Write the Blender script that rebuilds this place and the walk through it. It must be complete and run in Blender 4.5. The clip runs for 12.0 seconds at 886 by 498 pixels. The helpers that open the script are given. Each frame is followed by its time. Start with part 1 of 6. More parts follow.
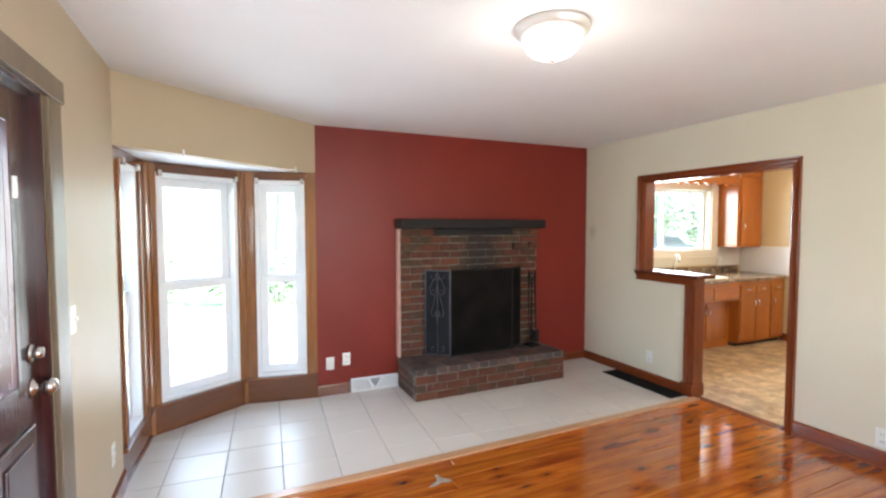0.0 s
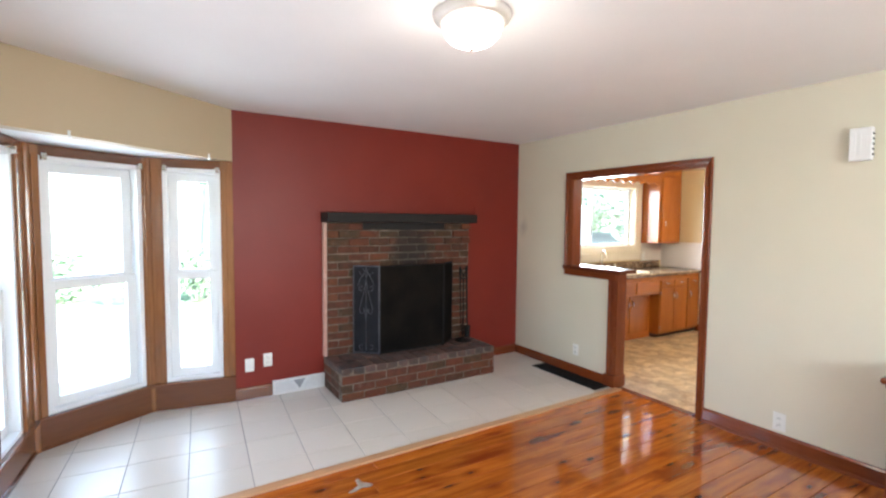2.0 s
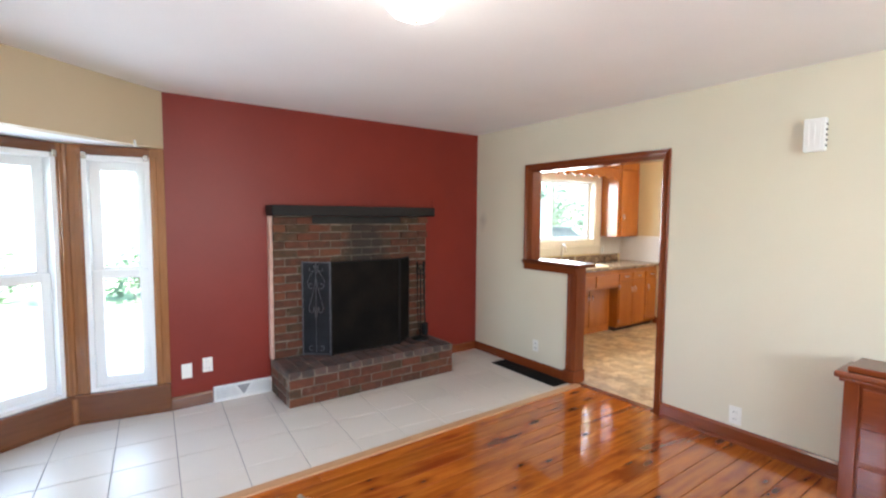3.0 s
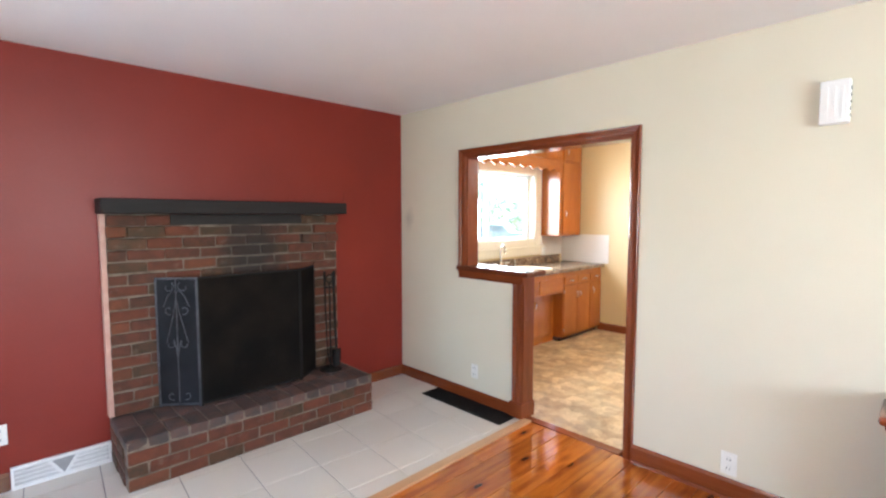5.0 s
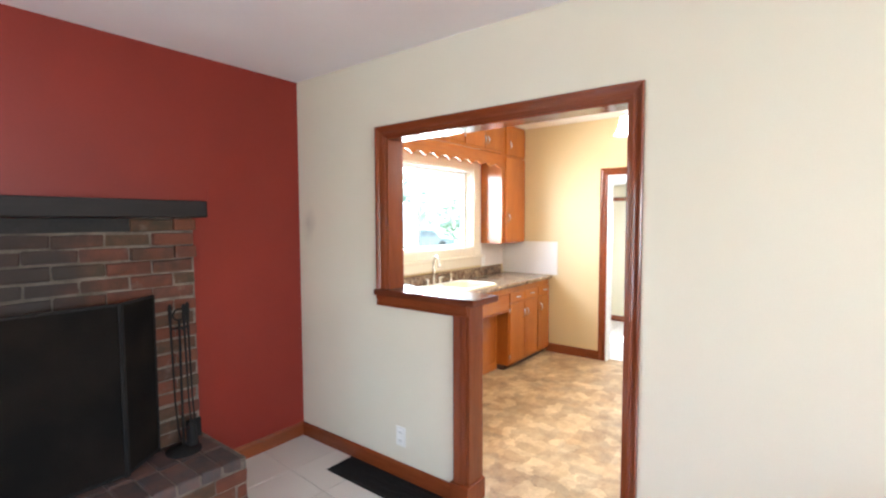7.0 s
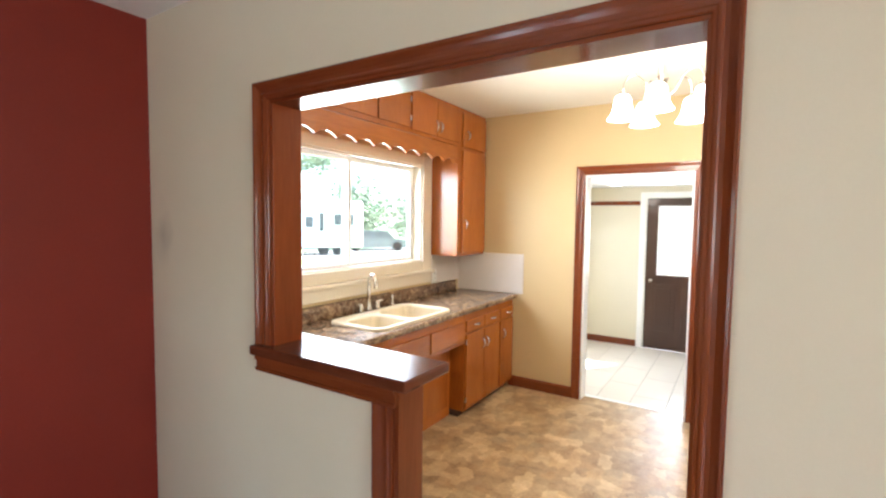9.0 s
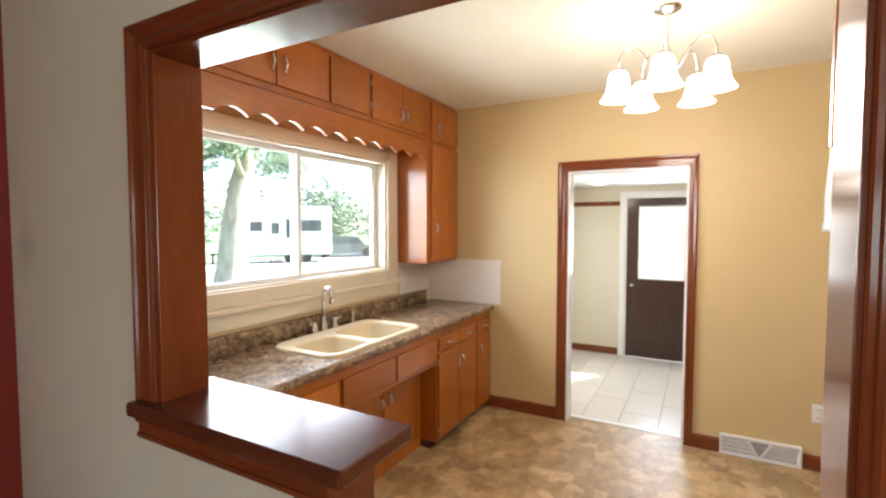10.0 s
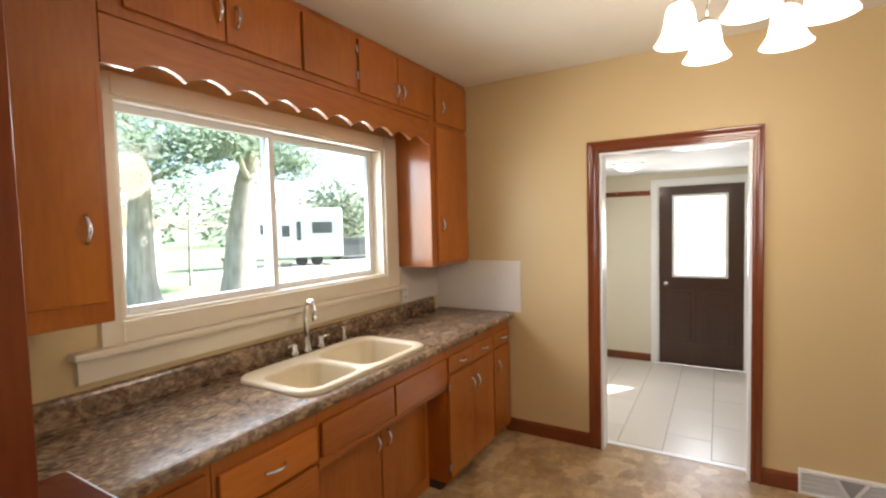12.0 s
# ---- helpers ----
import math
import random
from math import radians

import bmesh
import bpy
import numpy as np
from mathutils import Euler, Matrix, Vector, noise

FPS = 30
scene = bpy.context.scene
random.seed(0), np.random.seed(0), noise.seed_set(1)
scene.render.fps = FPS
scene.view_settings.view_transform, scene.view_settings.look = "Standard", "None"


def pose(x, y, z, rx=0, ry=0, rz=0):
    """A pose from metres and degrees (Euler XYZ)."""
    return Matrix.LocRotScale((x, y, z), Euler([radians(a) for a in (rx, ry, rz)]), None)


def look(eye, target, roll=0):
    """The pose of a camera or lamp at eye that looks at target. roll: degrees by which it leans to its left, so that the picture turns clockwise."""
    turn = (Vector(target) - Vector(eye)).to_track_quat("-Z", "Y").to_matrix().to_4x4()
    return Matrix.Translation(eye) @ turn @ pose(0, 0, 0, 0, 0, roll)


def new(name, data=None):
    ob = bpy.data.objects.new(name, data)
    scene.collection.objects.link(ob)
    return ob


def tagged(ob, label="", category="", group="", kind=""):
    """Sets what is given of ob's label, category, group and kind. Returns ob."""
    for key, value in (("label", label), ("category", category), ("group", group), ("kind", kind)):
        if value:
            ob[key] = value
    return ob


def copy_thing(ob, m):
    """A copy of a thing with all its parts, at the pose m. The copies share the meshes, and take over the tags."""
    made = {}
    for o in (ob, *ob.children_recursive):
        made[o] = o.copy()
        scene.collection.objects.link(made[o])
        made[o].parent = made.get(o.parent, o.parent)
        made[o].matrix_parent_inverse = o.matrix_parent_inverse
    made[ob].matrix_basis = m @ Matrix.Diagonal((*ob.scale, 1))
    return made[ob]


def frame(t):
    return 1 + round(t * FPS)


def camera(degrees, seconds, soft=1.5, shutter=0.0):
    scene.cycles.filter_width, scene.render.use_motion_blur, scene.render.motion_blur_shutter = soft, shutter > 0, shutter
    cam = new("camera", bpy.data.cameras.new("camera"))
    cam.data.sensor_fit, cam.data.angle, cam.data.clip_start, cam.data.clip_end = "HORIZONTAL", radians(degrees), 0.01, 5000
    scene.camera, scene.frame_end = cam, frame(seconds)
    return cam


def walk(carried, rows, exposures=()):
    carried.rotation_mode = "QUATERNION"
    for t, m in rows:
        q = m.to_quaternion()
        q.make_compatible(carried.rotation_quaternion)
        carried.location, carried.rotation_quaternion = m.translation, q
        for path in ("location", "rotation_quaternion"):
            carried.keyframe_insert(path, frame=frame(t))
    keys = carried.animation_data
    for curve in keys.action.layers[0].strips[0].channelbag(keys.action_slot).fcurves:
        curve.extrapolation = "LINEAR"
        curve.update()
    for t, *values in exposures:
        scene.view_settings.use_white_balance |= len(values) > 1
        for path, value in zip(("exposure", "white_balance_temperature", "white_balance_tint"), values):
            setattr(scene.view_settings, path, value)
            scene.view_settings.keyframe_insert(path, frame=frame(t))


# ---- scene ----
cam = camera(86.8, 12.0, soft=2.3)
PATH = [
    (0, (-0.321, -0.285, 1.53), (0.505, 1.534, 1.434), -0.1),
    (0.5, (-0.299, -0.296, 1.535), (0.566, 1.505, 1.439), 0.0),
    (1, (-0.279, -0.286, 1.542), (0.648, 1.483, 1.441), 0.3),
    (1.5, (-0.241, -0.274, 1.54), (0.752, 1.459, 1.43), 0.5),
    (2, (-0.173, -0.247, 1.528), (0.87, 1.456, 1.41), 0.5),
    (2.5, (-0.087, -0.2, 1.526), (1.008, 1.468, 1.394), 0.4),
    (3, (0.001, -0.135, 1.513), (1.167, 1.484, 1.375), 0.4),
    (5, (0.655, 0.533, 1.499), (2.039, 1.969, 1.358), 0.0),
    (5.5, (0.843, 0.737, 1.491), (2.306, 2.095, 1.36), 0.1),
    (6, (1.013, 0.92, 1.501), (2.529, 2.218, 1.378), 0.0),
    (6.5, (1.254, 1.083, 1.501), (2.799, 2.348, 1.382), -0.4),
    (7, (1.475, 1.219, 1.49), (3.056, 2.439, 1.37), -0.2),
    (9, (2.336, 1.719, 1.552), (4.024, 2.786, 1.432), 0.7),
    (9.5, (2.54, 1.849, 1.537), (4.272, 2.844, 1.439), 0.3),
    (10, (2.746, 1.94, 1.539), (4.495, 2.905, 1.44), -0.0),
    (10.5, (2.947, 2.024, 1.548), (4.68, 3.015, 1.437), -0.4),
    (11, (3.08, 2.089, 1.533), (4.793, 3.116, 1.422), -0.9),
    (11.5, (3.188, 2.142, 1.54), (4.896, 3.176, 1.428), -1.4),
    (12, (3.25, 2.179, 1.521), (4.97, 3.195, 1.418), -1.5),
]
EXPOSURES = [(0, 3.25, 5930, 10), (3, 3.3, 5800, 10), (5, 3.58, 5640, 11), (7, 3.68, 5540, 11), (9, 3.12, 6050, 12), (9.5, 2.88, 6150, 13), (10.5, 2.4, 6400, 14), (12, 2.19, 6480, 15)]
walk(cam, [(t, look(eye, target, roll)) for t, eye, target, roll in PATH], EXPOSURES)

BACK_Y = -2.6   # rear wall of the living room

# ---- world and sun ----
world = bpy.data.worlds.new("world")
scene.world = world
world.use_nodes = True
wn = world.node_tree.nodes
sky = wn.new("ShaderNodeTexSky")
sky.sky_type, sky.sun_disc = "NISHITA", False
sky.sun_elevation, sky.sun_rotation = radians(39), radians(125.7)
wn["Background"].inputs["Strength"].default_value = 0.15
world.node_tree.links.new(sky.outputs[0], wn["Background"].inputs["Color"])
sun = new("sun", bpy.data.lights.new("sun", "SUN"))
sun.data.energy, sun.data.angle, sun.data.color = 5.0, radians(0.5), (1.0, 0.95, 0.87)
sun.matrix_world = look((0, 0, 0), (-0.628, 0.452, -0.634))


def window_light(eye, target, w, h, energy, color=(0.93, 0.97, 1.0), spread=180):
    """Skylight entering by one window's opening."""
    lamp = new("window_light", bpy.data.lights.new("window_light", "AREA"))
    lamp.data.shape, lamp.data.size, lamp.data.size_y = "RECTANGLE", w, h
    lamp.data.energy, lamp.data.color = energy * 0.42, color
    lamp.data.spread = radians(spread)
    lamp.matrix_world = look(eye, target)
    return lamp


def bulb(x, y, z, energy, r=0.03, color=(1.0, 0.88, 0.72)):
    lamp = new("bulb", bpy.data.lights.new("bulb", "POINT"))
    lamp.data.energy, lamp.data.shadow_soft_size, lamp.data.color = energy * 0.42, r, color
    lamp.location = (x, y, z)
    return lamp


window_light((-1.02, 3.32, 1.08), (2, 3.2, 1.2), 0.45, 1.6, 2.3, spread=140)
window_light((-0.62, 3.96, 1.08), (0.6, 2.0, 1.2), 0.6, 1.6, 3.4, spread=140)
window_light((0.10, 4.12, 1.08), (-0.1, 2.0, 1.2), 0.4, 1.6, 2.3, spread=140)
window_light((-1.05, 1.25, 1.4), (2, 1.25, 1.0), 0.5, 0.8, 5)
window_light((4.93, 4.24, 1.62), (4.93, 2.0, 1.1), 1.5, 0.8, 16, spread=140)
window_light((9.22, 2.35, 1.3), (7.0, 2.35, 0.5), 0.45, 0.8, 8)
window_light((7.6, 3.83, 1.3), (7.6, 2.0, 0.3), 0.8, 0.8, 8)

# Fill by the added rear window, out of view, tilted up towards the ceiling
window_light((1.3, BACK_Y - 0.06, 1.45), (0.9, 2.2, 3.6), 2.0, 1.1, 31)

# ---- materials ----


def mat(name, c1, c2=None, rough=0.5, scale=6.0, fine=90.0, bump=0.1, metal=0.0, stretch=(1, 1, 1), coat=0.0,
        random=0.0, spread=(0.35, 0.65), rough_var=0.08, spec=0.5):
    """A surface of two colours mixed by coarse and fine noise, with matching roughness and relief."""
    m = bpy.data.materials.new(name)
    m.use_nodes = True
    n, l = m.node_tree.nodes, m.node_tree.links
    b = n["Principled BSDF"]
    tc, mp = n.new("ShaderNodeTexCoord"), n.new("ShaderNodeMapping")
    l.new(tc.outputs["Object"], mp.inputs["Vector"])
    mp.inputs["Scale"].default_value = stretch
    info = n.new("ShaderNodeObjectInfo")
    if random:
        off = n.new("ShaderNodeVectorMath")
        off.operation = "MULTIPLY_ADD"
        comb = n.new("ShaderNodeCombineXYZ")
        l.new(info.outputs["Random"], comb.inputs[0])
        l.new(info.outputs["Random"], comb.inputs[1])
        l.new(info.outputs["Random"], comb.inputs[2])
        l.new(comb.outputs[0], off.inputs[0])
        off.inputs[1].default_value = (37, 53, 71)
        l.new(mp.outputs[0], off.inputs[2])
        vec = off.outputs[0]
    else:
        vec = mp.outputs[0]
    big, small = n.new("ShaderNodeTexNoise"), n.new("ShaderNodeTexNoise")
    big.inputs["Scale"].default_value, big.inputs["Detail"].default_value = scale, 5
    small.inputs["Scale"].default_value, small.inputs["Detail"].default_value = fine, 3
    l.new(vec, big.inputs["Vector"])
    l.new(vec, small.inputs["Vector"])
    mix = n.new("ShaderNodeMath")
    mix.operation = "MULTIPLY_ADD"
    l.new(small.outputs["Fac"], mix.inputs[0])
    mix.inputs[1].default_value = 0.3
    add = n.new("ShaderNodeMath")
    add.operation = "MULTIPLY"
    add.inputs[1].default_value = 0.7
    l.new(big.outputs["Fac"], add.inputs[0])
    l.new(add.outputs[0], mix.inputs[2])
    ramp = n.new("ShaderNodeValToRGB")
    ramp.color_ramp.elements[0].position, ramp.color_ramp.elements[1].position = spread
    ramp.color_ramp.elements[0].color = (*c1, 1)
    ramp.color_ramp.elements[1].color = (*(c2 or [c * 0.9 for c in c1]), 1)
    l.new(mix.outputs[0], ramp.inputs[0])
    col = ramp.outputs[0]
    if random:
        hsv = n.new("ShaderNodeHueSaturation")
        mr = n.new("ShaderNodeMapRange")
        mr.inputs["To Min"].default_value, mr.inputs["To Max"].default_value = 1 - random, 1 + random
        l.new(info.outputs["Random"], mr.inputs["Value"])
        l.new(mr.outputs[0], hsv.inputs["Value"])
        l.new(col, hsv.inputs["Color"])
        col = hsv.outputs[0]
    l.new(col, b.inputs["Base Color"])
    rr = n.new("ShaderNodeMapRange")
    rr.inputs["To Min"].default_value, rr.inputs["To Max"].default_value = max(0.02, rough - rough_var), min(1, rough + rough_var)
    l.new(mix.outputs[0], rr.inputs["Value"])
    l.new(rr.outputs[0], b.inputs["Roughness"])
    b.inputs["Metallic"].default_value, b.inputs["Coat Weight"].default_value = metal, coat
    b.inputs["Coat Roughness"].default_value, b.inputs["Specular IOR Level"].default_value = 0.06, spec
    if bump:
        bp = n.new("ShaderNodeBump")
        bp.inputs["Strength"].default_value, bp.inputs["Distance"].default_value = bump, 0.002
        l.new(mix.outputs[0], bp.inputs["Height"])
        l.new(bp.outputs[0], b.inputs["Normal"])
    return m


def tinted(m, build):
    """Lets build(nodes, links, colour socket) lay one more layer on a material's colour."""
    n, l = m.node_tree.nodes, m.node_tree.links
    b = n["Principled BSDF"]
    link = b.inputs["Base Color"].links[0]
    l.new(build(n, l, link.from_socket), b.inputs["Base Color"])
    return m


def glow(name, color, strength, rough=0.4):
    m = bpy.data.materials.new(name)
    m.use_nodes = True
    b = m.node_tree.nodes["Principled BSDF"]
    b.inputs["Base Color"].default_value = (0.9, 0.88, 0.84, 1)
    b.inputs["Roughness"].default_value = rough
    b.inputs["Emission Color"].default_value = (*color, 1)
    b.inputs["Emission Strength"].default_value = strength
    return m


def glass(name):
    m = bpy.data.materials.new(name)
    m.use_nodes = True
    n, l = m.node_tree.nodes, m.node_tree.links
    n.remove(n["Principled BSDF"])
    tr, gl, mx, fr = n.new("ShaderNodeBsdfTransparent"), n.new("ShaderNodeBsdfGlossy"), n.new("ShaderNodeMixShader"), n.new("ShaderNodeLayerWeight")
    tr.inputs[0].default_value = (0.95, 0.97, 0.96, 1)
    gl.inputs["Roughness"].default_value = 0.02
    fr.inputs[0].default_value = 0.5
    pw = n.new("ShaderNodeMath")
    pw.operation = "POWER"
    pw.inputs[1].default_value = 4.0
    l.new(fr.outputs["Facing"], pw.inputs[0])
    ma = n.new("ShaderNodeMath")
    ma.operation = "MULTIPLY_ADD"
    ma.inputs[1].default_value, ma.inputs[2].default_value = 0.6, 0.04
    l.new(pw.outputs[0], ma.inputs[0])
    l.new(ma.outputs[0], mx.inputs[0])
    l.new(tr.outputs[0], mx.inputs[1])
    l.new(gl.outputs[0], mx.inputs[2])
    l.new(mx.outputs[0], n["Material Output"].inputs["Surface"])
    return m


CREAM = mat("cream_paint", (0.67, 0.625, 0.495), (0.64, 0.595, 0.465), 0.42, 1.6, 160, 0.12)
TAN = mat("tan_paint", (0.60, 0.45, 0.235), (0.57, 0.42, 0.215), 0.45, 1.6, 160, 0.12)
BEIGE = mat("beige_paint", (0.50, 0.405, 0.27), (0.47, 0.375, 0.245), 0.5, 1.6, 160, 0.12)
RED = mat("red_paint", (0.20, 0.0235, 0.0135), (0.176, 0.020, 0.0115), 0.4, 2.2, 140, 0.15, rough_var=0.05, spec=0.25)
CEIL = mat("ceiling_paint", (0.83, 0.835, 0.835), (0.80, 0.805, 0.805), 0.7, 2.0, 60, 0.35)
CEIL_K = mat("kitchen_ceiling_paint", (0.80, 0.75, 0.64), (0.76, 0.71, 0.60), 0.7, 2.0, 60, 0.35)
TRIM = mat("stained_trim", (0.21, 0.050, 0.014), (0.13, 0.027, 0.008), 0.19, 7, 60, 0.05, stretch=(1, 1, 0.12), coat=0.1, spec=0.38)
TRIM_H = mat("stained_trim_level", (0.21, 0.050, 0.014), (0.13, 0.027, 0.008), 0.17, 7, 60, 0.05, stretch=(0.12, 0.12, 1), coat=0.25)
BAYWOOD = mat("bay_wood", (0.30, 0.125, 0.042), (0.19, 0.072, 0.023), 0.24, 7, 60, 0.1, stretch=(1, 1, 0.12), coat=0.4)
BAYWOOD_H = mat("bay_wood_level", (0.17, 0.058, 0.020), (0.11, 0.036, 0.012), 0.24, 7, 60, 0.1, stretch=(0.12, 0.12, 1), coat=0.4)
CAB = mat("maple_cabinet", (0.45, 0.132, 0.014), (0.30, 0.076, 0.008), 0.24, 4, 70, 0.05, stretch=(1, 1, 0.15), coat=0.5, random=0.12)
CAB_H = mat("maple_cabinet_level", (0.45, 0.132, 0.014), (0.30, 0.076, 0.008), 0.24, 4, 70, 0.05, stretch=(0.15, 1, 1), coat=0.5, random=0.12)
SHELF = mat("dark_varnished_shelf", (0.13, 0.034, 0.014), (0.08, 0.020, 0.009), 0.2, 5, 60, 0.08, stretch=(0.3, 0.3, 1), spec=0.34, rough_var=0.08)
GAP = mat("dark_gap", (0.05, 0.018, 0.008), None, 0.7, 5, 60, 0)
WHITE = mat("white_paint", (0.80, 0.80, 0.79), (0.76, 0.76, 0.75), 0.35, 3, 90, 0.08)
VINYL_W = mat("white_vinyl", (0.80, 0.80, 0.80), (0.76, 0.77, 0.77), 0.32, 3, 90, 0.04)
ALMOND = mat("cream_trim", (0.74, 0.66, 0.52), (0.70, 0.62, 0.48), 0.35, 3, 90, 0.08)
PLATE = mat("plate_plastic", (0.80, 0.79, 0.74), None, 0.3, 3, 90, 0)
VENTBACK = mat("grey_vent_metal", (0.34, 0.34, 0.35), (0.28, 0.28, 0.29), 0.5, 8, 90, 0.05)
SLOT = mat("dark_slot", (0.04, 0.04, 0.04), None, 0.6, 5, 60, 0)
CASING = mat("taupe_casing", (0.20, 0.15, 0.095), (0.16, 0.12, 0.075), 0.4, 7, 70, 0.1, stretch=(1, 1, 0.12))
DOORPAINT = mat("oxblood_door", (0.060, 0.017, 0.016), (0.042, 0.012, 0.012), 0.25, 6, 70, 0.1, stretch=(1, 1, 0.1), coat=0.3)
DOORBROWN = mat("brown_door", (0.055, 0.023, 0.014), (0.04, 0.016, 0.01), 0.3, 6, 70, 0.1, stretch=(1, 1, 0.1), coat=0.2)
NICKEL = mat("brushed_nickel", (0.62, 0.60, 0.56), (0.55, 0.53, 0.50), 0.24, 10, 120, 0.03, metal=1.0)
SATIN = mat("satin_nickel", (0.70, 0.67, 0.62), (0.64, 0.61, 0.57), 0.45, 10, 120, 0.03, metal=0.6)
CHROME = mat("chrome", (0.78, 0.78, 0.78), None, 0.1, 10, 120, 0, metal=1.0)
BLACKIRON = mat("black_iron", (0.007, 0.007, 0.007), (0.014, 0.012, 0.010), 0.7, 14, 120, 0.25, spec=0.16)
GREYIRON = mat("grey_iron", (0.12, 0.12, 0.13), (0.06, 0.06, 0.07), 0.38, 20, 120, 0.2, metal=0.7)
MESH = mat("soot_mesh", (0.005, 0.0045, 0.004), (0.014, 0.0105, 0.008), 0.85, 4.5, 300, 0.5, spec=0.06, spread=(0.42, 0.68))
# Paler grey mesh: light caught by the angled left wing, put into the colour
MESH_LIT = mat("lit_wing_mesh", (0.008, 0.008, 0.010), (0.018, 0.018, 0.021), 0.65, 6, 300, 0.5, spec=0.12)
MANTEL = mat("mantel_wood", (0.012, 0.010, 0.009), (0.022, 0.018, 0.016), 0.6, 5, 60, 0.3, stretch=(0.1, 1, 1), spec=0.2)
SOOT = mat("sooty_firebox", (0.012, 0.010, 0.009), (0.025, 0.02, 0.017), 0.85, 6, 80, 0.4)
MORTAR = mat("mortar", (0.21, 0.17, 0.13), (0.075, 0.058, 0.042), 0.85, 12, 150, 0.6)
MORTAR_P = mat("plaster_edge", (0.55, 0.36, 0.29), (0.48, 0.28, 0.22), 0.8, 14, 150, 0.5)
GROUT = mat("grout", (0.27, 0.25, 0.24), (0.20, 0.19, 0.18), 0.85, 9, 150, 0.3)
TILE = mat("floor_tile", (0.635, 0.59, 0.525), (0.595, 0.55, 0.485), 0.3, 3, 40, 0.03, random=0.03, spread=(0.15, 0.85), rough_var=0.03)
STRIP = mat("pale_threshold", (0.56, 0.33, 0.17), (0.47, 0.25, 0.12), 0.3, 8, 60, 0.1, stretch=(0.1, 1, 1), coat=0.3)
SINK = mat("almond_sink", (0.70, 0.60, 0.43), (0.67, 0.57, 0.40), 0.3, 4, 300, 0.04)
PANEL = mat("splash_panel", (0.70, 0.64, 0.57), (0.66, 0.60, 0.53), 0.3, 4, 60, 0.03)
STONE = mat("bare_patch", (0.46, 0.40, 0.32), (0.20, 0.15, 0.10), 0.8, 22, 120, 0.6)
CONCRETE = mat("concrete", (0.55, 0.53, 0.50), (0.47, 0.45, 0.42), 0.9, 3, 60, 0.4)
GRASS = mat("lawn", (0.17, 0.25, 0.11), (0.25, 0.32, 0.17), 0.9, 1.2, 40, 0.6)
BARK = mat("bark", (0.42, 0.38, 0.33), (0.22, 0.19, 0.165), 0.9, 9, 60, 1.0, stretch=(1, 1, 0.2))
LEAF = mat("leaf", (0.14, 0.22, 0.13), (0.30, 0.40, 0.28), 0.55, 0.9, 7, 0)
LEAF2 = mat("leaf_hedge", (0.10, 0.15, 0.08), (0.18, 0.25, 0.15), 0.6, 1.1, 7, 0)
SIDING = mat("white_siding", (0.75, 0.75, 0.73), (0.69, 0.69, 0.67), 0.6, 3, 60, 0.1)
ROOFING = mat("roofing", (0.16, 0.15, 0.14), (0.11, 0.10, 0.10), 0.9, 5, 80, 0.4)
TYRE = mat("rubber", (0.02, 0.02, 0.02), None, 0.8, 5, 60, 0)
CARPAINT = mat("dark_car_paint", (0.13, 0.14, 0.15), None, 0.25, 5, 60, 0, coat=0.6)
DARKGLASS = mat("dark_glass", (0.09, 0.10, 0.11), None, 0.1, 5, 60, 0)
GLASS = glass("window_glass")
SHADE = glow("lit_shade", (1.0, 0.92, 0.80), 1.0)
DOME = glow("lit_dome", (1.0, 0.92, 0.80), 0.9)


